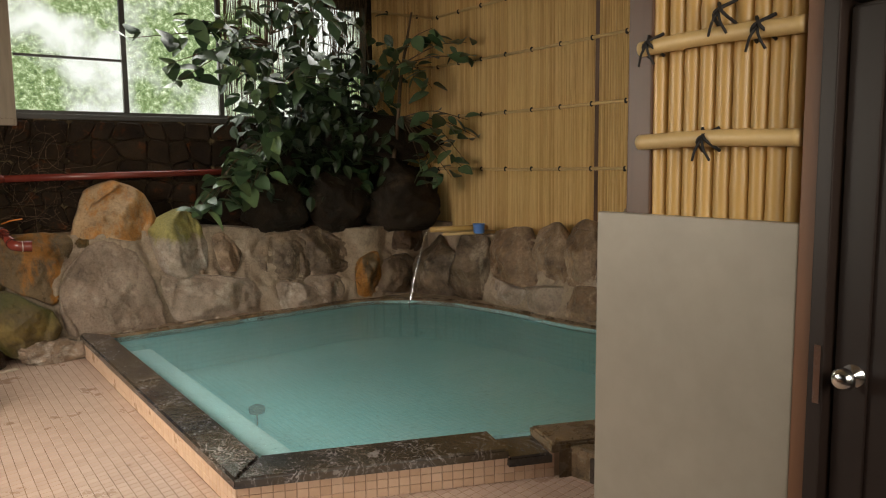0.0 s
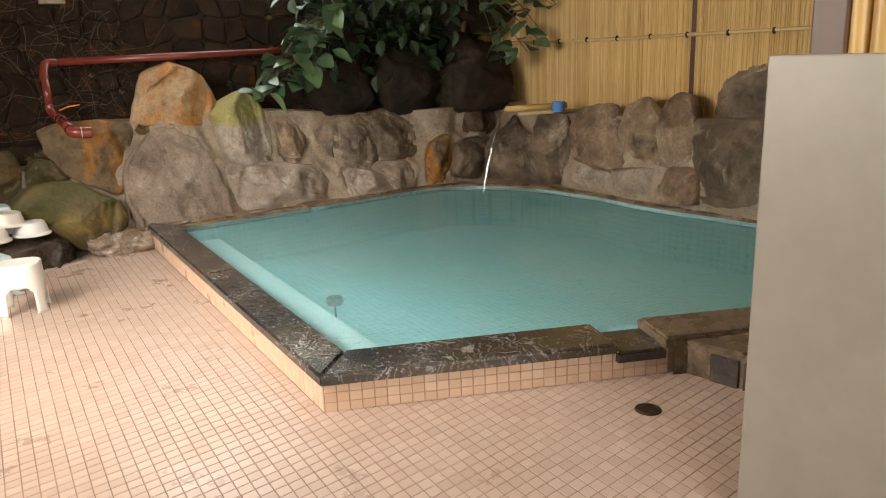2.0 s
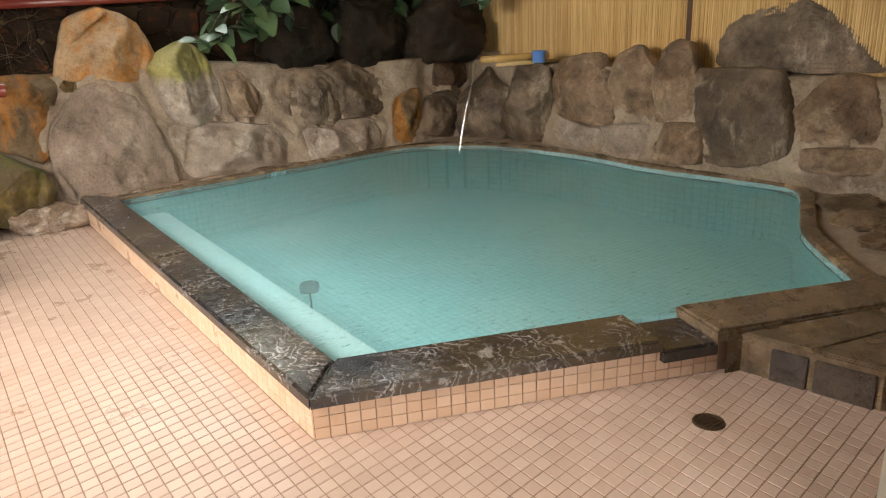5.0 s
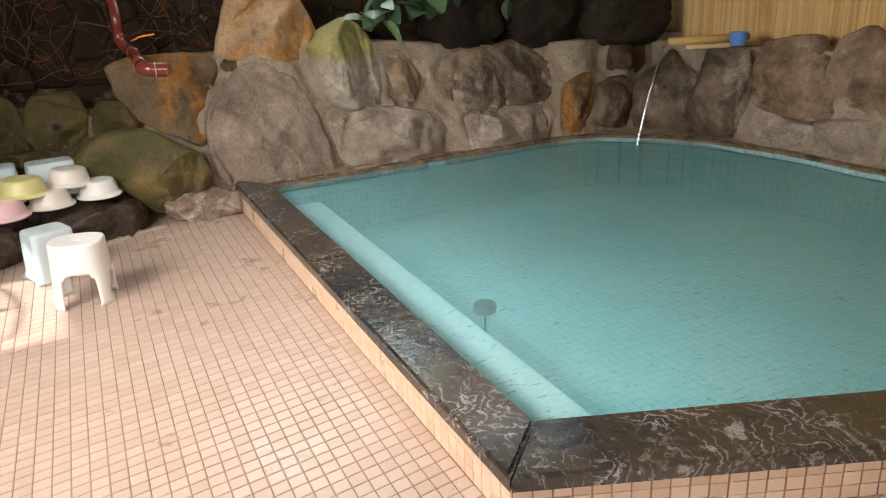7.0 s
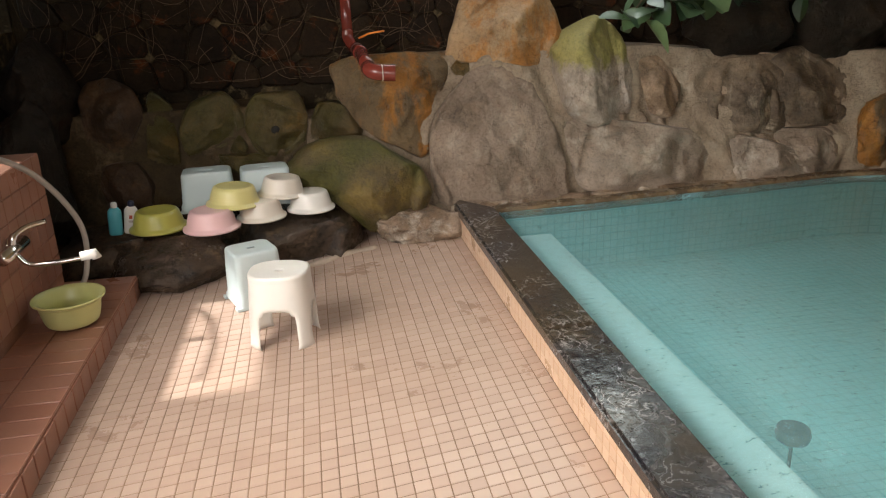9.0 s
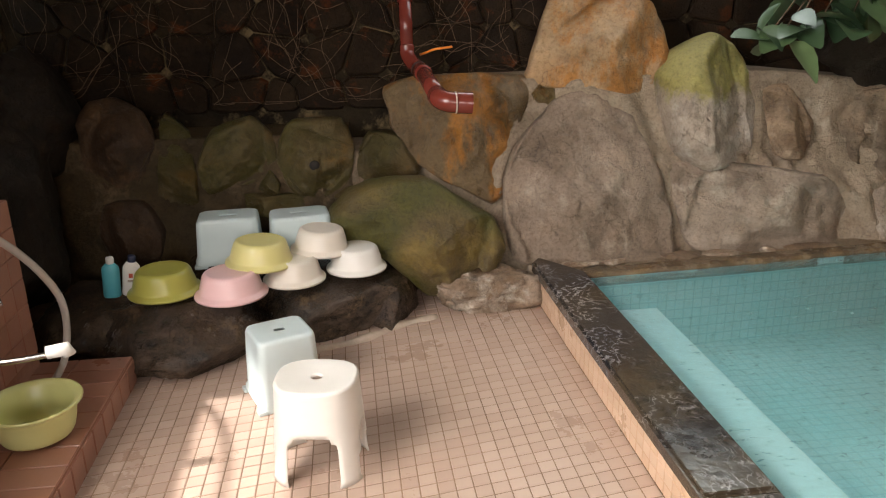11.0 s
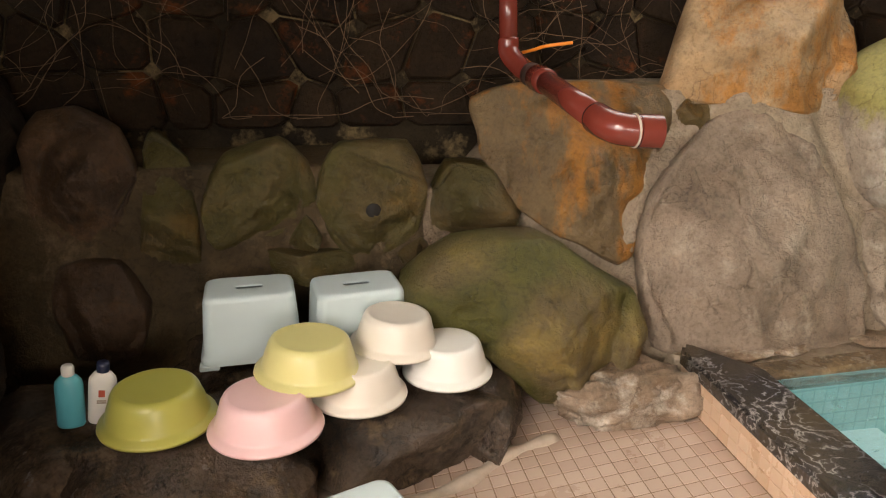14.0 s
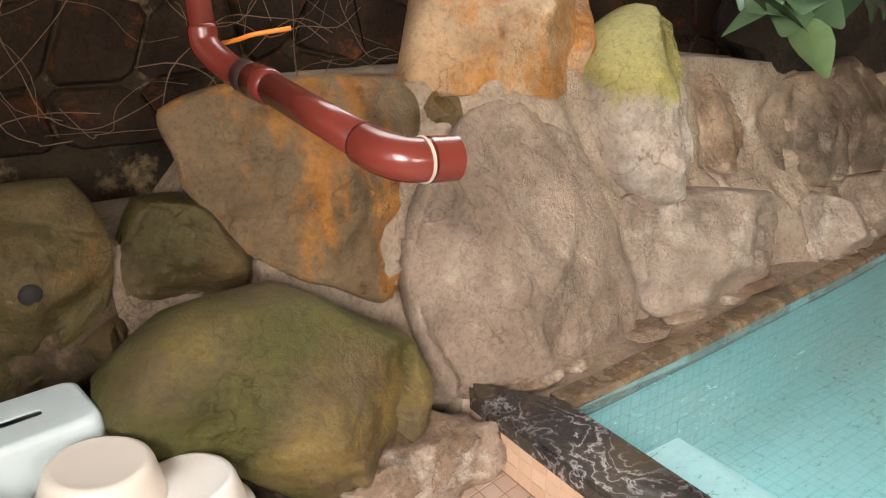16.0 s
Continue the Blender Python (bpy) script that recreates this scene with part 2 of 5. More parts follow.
VINE = plain("dry_vine", (0.2, 0.12, 0.065), 0.8, 40, 0.4)
BARK = plain("bark", (0.13, 0.08, 0.045), 0.8, 40, 0.4)
METAL_DARK = plain("dark_window_metal", (0.05, 0.045, 0.04), 0.45, 30, 0.25)
OLD_WOOD = plain("weathered_wood", (0.42, 0.34, 0.26), 0.75, 30, 0.35, 0, 0.003, (1, 1, 0.1))
DRAIN_METAL = plain("tarnished_drain", (0.13, 0.09, 0.05), 0.45, 60, 0.4, 0.7)
DRIED_LEAF = plain("dried_leaf", (0.3, 0.13, 0.05), 0.7, 40, 0.3)


def mat_marble():
    m, n, l, b = nodes_of("black_veined_marble", 0.2, 0.55)
    v = coords(n, l, False)
    warp = n.new("ShaderNodeTexNoise")
    warp.inputs["Scale"].default_value, warp.inputs["Detail"].default_value = 5.0, 5
    l.new(v, warp.inputs["Vector"])
    ad = n.new("ShaderNodeVectorMath")
    ad.operation = "MULTIPLY_ADD"
    l.new(warp.outputs["Color"], ad.inputs[0])
    ad.inputs[1].default_value = (0.55, 0.55, 0.55)
    l.new(v, ad.inputs[2])
    wv = n.new("ShaderNodeTexWave")
    wv.inputs["Scale"].default_value, wv.inputs["Distortion"].default_value, wv.inputs["Detail"].default_value = 5.5, 9.0, 5
    wv.inputs["Detail Scale"].default_value = 2.5
    l.new(ad.outputs[0], wv.inputs["Vector"])
    vein = ramp(n, l, wv.outputs["Fac"], [(0.0, (0.3, 0.28, 0.27)), (0.06, (0.11, 0.1, 0.1)), (0.2, (0.02, 0.02, 0.025)), (1.0, (0, 0, 0))])
    patch = noise_node(n, l, 2.5, 5, v)
    base = mix(n, l, ramp(n, l, patch, [(0.4, (0, 0, 0)), (0.6, (1, 1, 1))]), (0.02, 0.019, 0.022), (0.06, 0.044, 0.027))
    veins = mix(n, l, ramp(n, l, noise_node(n, l, 3.5, 4, v), [(0.46, (0.05, 0.05, 0.05)), (0.64, (1, 1, 1))]), (0, 0, 0), vein)
    l.new(mix(n, l, 1.0, base, veins, "ADD"), b.inputs["Base Color"])
    f = noise_node(n, l, 28, 5, v)
    l.new(ramp(n, l, f, [(0.35, (0.08,) * 3), (0.7, (0.3,) * 3)]), b.inputs["Roughness"])
    bump(n, l, b, [(noise_node(n, l, 14, 4, v), 0.3, 0.008), (f, 0.1, 0.003)])
    return m


MARBLE = mat_marble()


def mat_pool(name, upright):
    m, n, l, b = nodes_of(name, 0.4)
    tc = n.new("ShaderNodeNewGeometry").outputs["Position"]
    sx = n.new("ShaderNodeTexBrick")
    sx.offset = 0.0
    sx.inputs["Scale"].default_value, sx.inputs["Mortar Size"].default_value = 1.0, 0.003
    sx.inputs["Brick Width"].default_value, sx.inputs["Row Height"].default_value = 0.05, 0.05
    sx.inputs["Color1"].default_value, sx.inputs["Color2"].default_value = (0.52, 0.9, 0.93, 1), (0.58, 0.92, 0.95, 1)
    sx.inputs["Mortar"].default_value = (0.4, 0.74, 0.78, 1)
    if upright:
        sep, cmb, run = n.new("ShaderNodeSeparateXYZ"), n.new("ShaderNodeCombineXYZ"), n.new("ShaderNodeMath")
        l.new(tc, sep.inputs[0])
        l.new(sep.outputs["X"], run.inputs[0]), l.new(sep.outputs["Y"], run.inputs[1])
        l.new(run.outputs[0], cmb.inputs["X"]), l.new(sep.outputs["Z"], cmb.inputs["Y"])
        l.new(cmb.outputs[0], sx.inputs["Vector"])
    else:
        l.new(tc, sx.inputs["Vector"])
    p = noise_node(n, l, 1.3, 6, tc, 0.7)
    col = mix(n, l, 0.6, sx.outputs["Color"], ramp(n, l, p, [(0.35, (0.72, 0.88, 0.86)), (0.65, (1, 1, 1))]), "MULTIPLY")
    spots = noise_node(n, l, 16, 4, tc)
    col = mix(n, l, ramp(n, l, spots, [(0.62, (0, 0, 0)), (0.7, (0.4, 0.4, 0.4))]), col, (0.12, 0.3, 0.3))
    l.new(col, b.inputs["Base Color"])
    return m


POOL_TILE, POOL_SIDE = mat_pool("pool_tile", False), mat_pool("pool_side_tile", True)
STEP_TILE = tile_mat("pale_step_tile", (0.8, 0.93, 0.94), (0.84, 0.95, 0.95), 0.4, False)


def mat_water():
    m = bpy.data.materials.new("milky_water")
    m.use_nodes = True
    n, l = m.node_tree.nodes, m.node_tree.links
    n.remove(n["Principled BSDF"])
    out = n["Material Output"]
    tr, df, gl = n.new("ShaderNodeBsdfTransparent"), n.new("ShaderNodeBsdfDiffuse"), n.new("ShaderNodeBsdfGlossy")
    pos = n.new("ShaderNodeNewGeometry").outputs["Position"]
    tr.inputs["Color"].default_value = (0.82, 0.98, 0.99, 1)
    cloud = noise_node(n, l, 1.6, 8, pos, 0.75)
    l.new(ramp(n, l, cloud, [(0.35, (0.42, 0.86, 0.92)), (0.68, (0.62, 0.95, 0.97))]), df.inputs["Color"])
    gl.inputs["Roughness"].default_value = 0.07
    body, top, fr = n.new("ShaderNodeMixShader"), n.new("ShaderNodeMixShader"), n.new("ShaderNodeFresnel")
    fleck = n.new("ShaderNodeMapping")
    fleck.inputs["Scale"].default_value = (1.0, 2.2, 1.0)
    l.new(pos, fleck.inputs["Vector"])
    l.new(ramp(n, l, noise_node(n, l, 22, 6, fleck.outputs[0], 0.75), [(0.35, (0.22,) * 3), (0.55, (0.26,) * 3), (0.7, (0.32,) * 3)]), body.inputs[0])
    l.new(tr.outputs[0], body.inputs[1]), l.new(df.outputs[0], body.inputs[2])
    fr.inputs["IOR"].default_value = 1.15
    mp = n.new("ShaderNodeMapping")
    mp.inputs["Scale"].default_value = (1.0, 1.7, 1.0)
    l.new(pos, mp.inputs["Vector"])
    bp = n.new("ShaderNodeBump")
    bp.inputs["Strength"].default_value, bp.inputs["Distance"].default_value = 0.5, 0.008
    l.new(noise_node(n, l, 14, 4, mp.outputs[0]), bp.inputs["Height"])
    for s in (gl, fr):
        l.new(bp.outputs[0], s.inputs["Normal"])
    l.new(fr.outputs[0], top.inputs[0]), l.new(body.outputs[0], top.inputs[1]), l.new(gl.outputs[0], top.inputs[2])
    l.new(top.outputs[0], out.inputs["Surface"])
    return m


WATER = mat_water()


def mat_clear(name, rough, tint, share):
    m = bpy.data.materials.new(name)
    m.use_nodes = True
    n, l = m.node_tree.nodes, m.node_tree.links
    n.remove(n["Principled BSDF"])
    tr, gl, mx = n.new("ShaderNodeBsdfTransparent"), n.new("ShaderNodeBsdfGlossy"), n.new("ShaderNodeMixShader")
    tr.inputs["Color"].default_value, gl.inputs["Roughness"].default_value = (*tint, 1), rough
    mx.inputs[0].default_value = share
    l.new(tr.outputs[0], mx.inputs[1]), l.new(gl.outputs[0], mx.inputs[2])
    l.new(mx.outputs[0], n["Material Output"].inputs["Surface"])
    return m


GLASS = mat_clear("window_glass", 0.05, (0.95, 0.97, 0.96), 0.06)
STREAM = mat_clear("running_water", 0.2, (0.93, 0.96, 0.96), 0.42)


def mat_leaf():
    m, n, l, b = nodes_of("ficus_leaf", 0.32, 0.5)
    g = n.new("ShaderNodeObjectInfo").outputs["Random"]
    v = coords(n, l)
    col = ramp(n, l, g, [(0.0, (0.03, 0.06, 0.03)), (0.6, (0.07, 0.12, 0.055)), (0.9, (0.11, 0.17, 0.075)), (1.0, (0.12, 0.18, 0.06))])
    col = mix(n, l, 0.5, col, ramp(n, l, noise_node(n, l, 22, 4, v), [(0.35, (0.6, 0.6, 0.6)), (0.65, (1, 1, 1))]), "MULTIPLY")
    l.new(col, b.inputs["Base Color"])
    b.inputs["Transmission Weight"].default_value = 0.0
    bump(n, l, b, [(noise_node(n, l, 30, 3, v), 0.15, 0.004)])
    return m


LEAF = mat_leaf()


def mat_backdrop():
    m = bpy.data.materials.new("garden_beyond")
    m.use_nodes = True
    n, l = m.node_tree.nodes, m.node_tree.links
    n.remove(n["Principled BSDF"])
    em = n.new("ShaderNodeEmission")
    v = coords(n, l, False)
    a, c = noise_node(n, l, 0.7, 4, v), noise_node(n, l, 13, 9, v, 0.8)
    green = ramp(n, l, c, [(0.36, (0.05, 0.09, 0.04)), (0.5, (0.25, 0.36, 0.16)), (0.6, (0.75, 0.85, 0.6)), (0.7, (1, 1, 0.97))])
    col = mix(n, l, ramp(n, l, a, [(0.46, (0, 0, 0)), (0.62, (1, 1, 1))]), green, (0.95, 0.98, 1.0))
    l.new(col, em.inputs["Color"])
    em.inputs["Strength"].default_value = 1.35
    l.new(em.outputs[0], n["Material Output"].inputs["Surface"])
    return m


BACKDROP = mat_backdrop()


def mat_reed():
    m, n, l, b = nodes_of("split_reed", 0.5, 0.4)
    g = n.new("ShaderNodeNewGeometry").outputs["Random Per Island"]
    v = coords(n, l, False)
    col = ramp(n, l, g, [(0.0, (0.5, 0.31, 0.115)), (0.5, (0.61, 0.4, 0.16)), (1.0, (0.67, 0.47, 0.21))])
    mp = n.new("ShaderNodeMapping")
    mp.inputs["Scale"].default_value = (8, 8, 0.8)
    l.new(v, mp.inputs["Vector"])
    col = mix(n, l, 0.5, col, ramp(n, l, noise_node(n, l, 4, 5, mp.outputs[0]), [(0.35, (0.7, 0.66, 0.6)), (0.6, (1, 1, 1))]), "MULTIPLY")
    l.new(col, b.inputs["Base Color"])
    return m


REED = mat_reed()


# ---- builders ----
def part(name, bm, material, parent=None, label="", smooth=False):
    me = bpy.data.meshes.new(name)
    bm.to_mesh(me)
    bm.free()
    me.materials.append(material)
    if smooth:
        for p in me.polygons:
            p.use_smooth = True
    ob = new(name, me)
    if parent is not None:
        ob.parent = parent
    if label:
        ob["label"] = label
    return ob


def empty(name, m, label, category, group="", kind=""):
    ob = new(name)
    ob.matrix_world = m
    ob.empty_display_size = 0.1
    return tagged(ob, label, category, group, kind)


def box(bm, x0, y0, z0, x1, y1, z1, bevel=0.0, segs=2):
    made = bmesh.ops.create_cube(bm, size=1, matrix=Matrix.Translation(((x0 + x1) / 2, (y0 + y1) / 2, (z0 + z1) / 2)) @ Matrix.Diagonal((x1 - x0, y1 - y0, z1 - z0, 1)))
    if bevel:
        edges = list({e for v in made["verts"] for e in v.link_edges})
        bmesh.ops.bevel(bm, geom=edges, offset=bevel, segments=segs, affect="EDGES", profile=0.6)


def boxed(*a, **k):
    bm = bmesh.new()
    box(bm, *a, **k)
    return bm


def prism(points, z0, z1, bevel=0.0):
    """A flat outline, counter-clockwise, raised from z0 to z1."""
    bm = bmesh.new()
    top = [bm.verts.new((x, y, z1)) for x, y in points]
    low = [bm.verts.new((x, y, z0)) for x, y in points]
    face = bm.faces.new(top)
    bm.faces.new(low[::-1])
    for i in range(len(points)):
        j = (i + 1) % len(points)
        bm.faces.new((top[i], low[i], low[j], top[j]))
    if bevel:
        bmesh.ops.bevel(bm, geom=list(face.edges), offset=bevel, segments=2, affect="EDGES")
    return bm


def rod(points, radius, sides=10, closed_ends=True):
    """A round bar along a line of places; radius a number or one per place."""
    bm = bmesh.new()
    pts = [Vector(p) for p in points]
    radii = radius if isinstance(radius, (list, tuple)) else [radius] * len(pts)
    rings, ref = [], None
    for i, p in enumerate(pts):
        d = (pts[min(i + 1, len(pts) - 1)] - pts[max(i - 1, 0)]).normalized()
        if ref is None:
            ref = Vector((0, 0, 1)) if abs(d.z) < 0.9 else Vector((1, 0, 0))
        a = (ref - d * ref.dot(d)).normalized()
        ref = a
        c = d.cross(a)
        rings.append([bm.verts.new(p + radii[i] * (a * math.cos(k * math.tau / sides) + c * math.sin(k * math.tau / sides))) for k in range(sides)])
    for r0, r1 in zip(rings, rings[1:]):
        for k in range(sides):
            bm.faces.new((r0[k], r0[(k + 1) % sides], r1[(k + 1) % sides], r1[k]))
    if closed_ends:
        bm.faces.new(rings[0][::-1])
        bm.faces.new(rings[-1])
    bmesh.ops.recalc_face_normals(bm, faces=bm.faces)
    return bm


def bend(points, steps=6):
    """A smooth line through the places (Catmull-Rom)."""
    p = [Vector(q) for q in points]
    p = [p[0] * 2 - p[1], *p, p[-1] * 2 - p[-2]]
    out = []
    for i in range(1, len(p) - 2):
        for k in range(steps):
            t = k / steps
            out.append(0.5 * (2 * p[i] + (p[i + 1] - p[i - 1]) * t + (2 * p[i - 1] - 5 * p[i] + 4 * p[i + 1] - p[i + 2]) * t * t + (3 * p[i] - p[i - 1] - 3 * p[i + 1] + p[i + 2]) * t ** 3))
    out.append(p[-2])
    return out


def lathe(profile, sides=40, bm=None, close=False):
    """Turns (radius, height) pairs about the z axis."""
    bm = bm or bmesh.new()
    rings = []
    for r, z in profile:
        rings.append([bm.verts.new((r * math.cos(k * math.tau / sides), r * math.sin(k * math.tau / sides), z)) for k in range(sides)] if r > 1e-6 else [bm.verts.new((0, 0, z))])
    for a, c in zip(rings, rings[1:]):
        for k in range(sides):
            j = (k + 1) % sides
            quad = [a[k % len(a)], a[j % len(a)], c[j % len(c)], c[k % len(c)]]
            quad = list(dict.fromkeys(quad))
            if len(quad) > 2:
                bm.faces.new(quad)
    bmesh.ops.recalc_face_normals(bm, faces=bm.faces)
    return bm


ROCK_WORDS = {
    "grey": "rounded grey-brown boulder set in pale mortar beside the pool",
    "pale_grey": "pale pinkish-grey weathered stone set in mortar above the pool rim",
    "dark": "boulder stacked behind the bath, shade painted into its dark colour",
    "darkgrey": "dark boulder streaked with pale mineral deposit",
    "brown": "warm brown boulder set in the rockery wall, darkened with painted shade",
    "olive": "olive-brown mossy stone mortared into the low rock wall",
    "ochre": "blocky boulder stained ochre and orange by dripping water",
    "moss": "large low boulder covered in green moss",
    "orange": "big orange-stained boulder resting on the rock wall",
    "pale": "egg-shaped white boulder with yellow lichen on top",
    "wet": "wet black boulder forming a low ledge",
    "crack": "cracked pale brown stone lying on the tiled floor",
    "slab": "flat brown stone slab beside the pool",
}


def boulder(name, place, size, look_of, seed, taper=0.0, boxy=3.0, tilt=0.0, rough=1.0, cut=15):
    rng = random.Random(seed)
    bm = bmesh.new()
    bmesh.ops.create_icosphere(bm, subdivisions=5 if max(size) > 0.45 else 4, radius=1)
    cuts = []
    for _ in range(cut):
        d = Vector((rng.uniform(-1, 1), rng.uniform(-1, 0.4), rng.uniform(-0.8, 1))).normalized()
        cuts.append((d, rng.uniform(0.7, 0.95)))
    off = Vector((seed * 7.3, seed * 3.1, seed * 1.7))
    half = Vector(size) / 2
    for v in bm.verts:
        c = v.co.normalized()
        r = sum(abs(k) ** boxy for k in c) ** (-1 / boxy)
        c = c * min(r, 1.22)
        for d, k in cuts:
            over = c.dot(d) - k
            if over > 0:
                c -= d * over * 0.92
        swell = noise.fractal(c * 1.3 + off, 0.8, 2.0, 3) * 0.12
        grit = noise.fractal(c * 4.5 + off, 0.8, 2.1, 4) * 0.05 * rough
        c *= 1 + swell + grit
        c.x *= 1 - taper * c.z
        c.y *= 1 - 0.5 * abs(taper) * c.z
        v.co = Vector((c.x * half.x, c.y * half.y, c.z * half.z))
    ob = part(name, bm, ROCK[look_of], None, "", True)
    ob.matrix_world = pose(*place, 0, tilt, 0)
    return tagged(ob, ROCK_WORDS[look_of], "rock", "rocks of the bath")


# ---- structure ----
WEST_X, EAST_X, NORTH_Y, SOUTH_Y, TOP = -2.6, 4.36, 4.6, -4.5, 3.7
floor = part("floor", prism([(-2.75, -4.65), (4.5, -4.65), (4.5, -1.0), (1.6, -0.56), (0.06, 0.03), (0.06, 4.75), (-2.75, 4.75)], -0.2, -0.0022), GROUT)
tagged(floor, "brown-grouted bed of a pale salmon mosaic tile floor", "floor", kind="structure")
ceiling = part("ceiling", boxed(-2.75, -4.65, TOP, 4.5, 4.75, TOP + 0.1), CEILING)
tagged(ceiling, "plain pale timber ceiling", "ceiling", kind="structure")


def wall_with_holes(name, along, fixed, thick, a0, a1, z0, z1, holes, material, label):
    """A wall along x or y with rectangular openings (from, to, sill, head)."""
    bm = bmesh.new()
    cuts = sorted({a0, a1, *[h[0] for h in holes], *[h[1] for h in holes]})
    for s, e in zip(cuts, cuts[1:]):
        hs = [h for h in holes if h[0] <= s and h[1] >= e]
        spans = [(z0, hs[0][2]), (hs[0][3], z1)] if hs else [(z0, z1)]
        for lo, hi in spans:
            if along == "x":
                box(bm, s, fixed, lo, e, fixed + thick, hi)
            else:
                box(bm, fixed, s, lo, fixed + thick, e, hi)
    bmesh.ops.remove_doubles(bm, verts=bm.verts, dist=1e-4)
    return tagged(part(name, bm, material), label, "wall", kind="structure")


wall_north = wall_with_holes("wall_north", "x", NORTH_Y, 0.15, -2.75, 4.5, -0.3, TOP, [(-0.36, 3.42, 2.16, 3.5)], SHADE_MORTAR, "stone-faced wall, darkened with painted shade, with a long window above")
wall_west = wall_with_holes("wall_west", "y", WEST_X - 0.15, 0.15, -4.65, 4.6, -0.3, TOP, [(-1.6, 1.8, 1.3, 2.7), (2.0, 2.95, 1.0, 1.95), (4.12, 4.56, 1.28, 2.3)], SHADE_MORTAR, "wall with window openings, shade painted into its dark colour")
wall_east = wall_with_holes("wall_east", "y", EAST_X + 0.03, 0.12, -4.65, 4.6, -0.3, TOP, [], PLASTER, "plain wall behind the reed screens")
wall_south = wall_with_holes("wall_south", "x", SOUTH_Y - 0.15, 0.15, -2.6, 4.39, -0.3, TOP, [(-2.0, 0.8, 1.4, 2.9)], PLASTER, "plain plastered wall with a window")


def window(name, x0, x1, z0, z1, y, bars, rails):
    w = empty(name, pose(0, 0, 0), "dark-framed window with clear panes over a garden", "window", kind="structure")
    part("window_sill", boxed(x0 - 0.05, y - 0.06, z0 - 0.05, x1 + 0.05, y + 0.12, z0, bevel=0.006), METAL_DARK, w)
    bm = bmesh.new()
    box(bm, x0, y, z1 - 0.04, x1, y + 0.05, z1)
    box(bm, x0, y, z0, x1, y + 0.05, z0 + 0.035)
    part("window_frame", bm, METAL_DARK, w)
    for b in bars:
        part("mullion", boxed(b - 0.025, y - 0.004, z0 + 0.035, b + 0.025, y + 0.046, z1 - 0.04, bevel=0.004), METAL_DARK, w)
    for r in rails:
        for a, c in [(x0, bars[0])]:
            part("glazing_bar", boxed(a + 0.025, y + 0.01, r - 0.012, c - 0.025, y + 0.034, r + 0.012), METAL_DARK, w)
    for a, c in zip([x0, *bars], [*bars, x1]):
        g = part("pane", boxed(a + 0.02, y + 0.02, z0 + 0.03, c - 0.02, y + 0.024, z1 - 0.03), GLASS, w)
        g.visible_shadow = False
    return w


# added out of view: keeps direct sun off the floor by the long window
eave = part("eave", boxed(-4.6, -3.0, 2.8, -2.752, 1.95, 2.86), CEILING)
tagged(eave, "unseen eave added to block the sun at the long side window", "eave", kind="structure")
# second unseen sun blocker, so no sun patch lands on the corner rocks
eave2 = part("eave", boxed(-3.8, 3.3, 2.36, -2.752, 5.2, 2.42), CEILING)
tagged(eave2, "unseen eave added to block the sun at the small side window", "eave", kind="structure")
window("window_1", -0.30, 3.40, 2.16, 3.5, NORTH_Y + 0.05, [0.69, 1.66, 2.55], [2.70])
post = part("window_post", boxed(-0.50, NORTH_Y - 0.10, 2.04, -0.30, NORTH_Y - 0.002, TOP - 0.002, bevel=0.008), OLD_WOOD)
tagged(post, "weathered pale wooden post beside the window", "post", kind="structure")
drop = part("backdrop", boxed(-4, 9.0, -1, 14, 9.05, 9), BACKDROP)
tagged(drop, "bright blurred garden greenery and sky", "backdrop", kind="structure")
drop2 = part("backdrop", boxed(-6.0, 2.9, 0.5, -5.95, 10.0, 4.0), BACKDROP)
tagged(drop2, "bright garden greenery outside the side window", "backdrop", kind="structure")
ground = part("ground", prism([(-60, -60), (60, -60), (60, 60), (-60, 60)], -0.6, -0.4), rock_mat("garden_soil", (0.08, 0.09, 0.04), (0.1, 0.08, 0.05), (0.06, 0.1, 0.03), 0.4, 0.9))
tagged(ground, "garden soil outside the bath house", "ground", kind="structure")

# pool: near edge runs along U, its breadth along V
U, V = Vector((0.933, -0.36, 0)), Vector((0.36, 0.933, 0))


def near(s, t):
    p = U * s + V * t
    return (p.x, p.y)


def smooth_line(points, steps=6):
    return [(p.x, p.y) for p in bend([(x, y, 0) for x, y in points], steps)]


FAR_EDGE = smooth_line([near(2.52, 0.26), (2.95, -0.12), (3.38, 0.15), (3.84, 0.46), (3.84, 0.9), (3.72, 1.6), (3.70, 2.4), (3.45, 3.25), (2.85, 3.74), (1.75, 3.70), (0.9, 3.64), (0.2, 3.60)])
POOL = [(0.2, 0.2), near(1.4, 0.26), *FAR_EDGE]
WATER_Z, RIM, POOL_FLOOR = 0.122, 0.185, -0.26

basin_bm, side_bm = bmesh.new(), bmesh.new()
basin_bm.faces.new([basin_bm.verts.new((x, y, POOL_FLOOR)) for x, y in POOL])
up = [side_bm.verts.new((x, y, RIM - 0.03)) for x, y in POOL]
lo = [side_bm.verts.new((x, y, POOL_FLOOR)) for x, y in POOL]
for i in range(len(POOL)):
    j = (i + 1) % len(POOL)
    side_bm.faces.new((up[i], up[j], lo[j], lo[i]))
pool = empty("bathing_pool", pose(0, 0, 0), "sunken hot spring pool with tiled turquoise lining", "pool", kind="structure")
part("pool_lining", basin_bm, POOL_TILE, pool, "turquoise mosaic lining under water")
part("pool_side", side_bm, POOL_SIDE, pool, "turquoise mosaic sides of the pool")
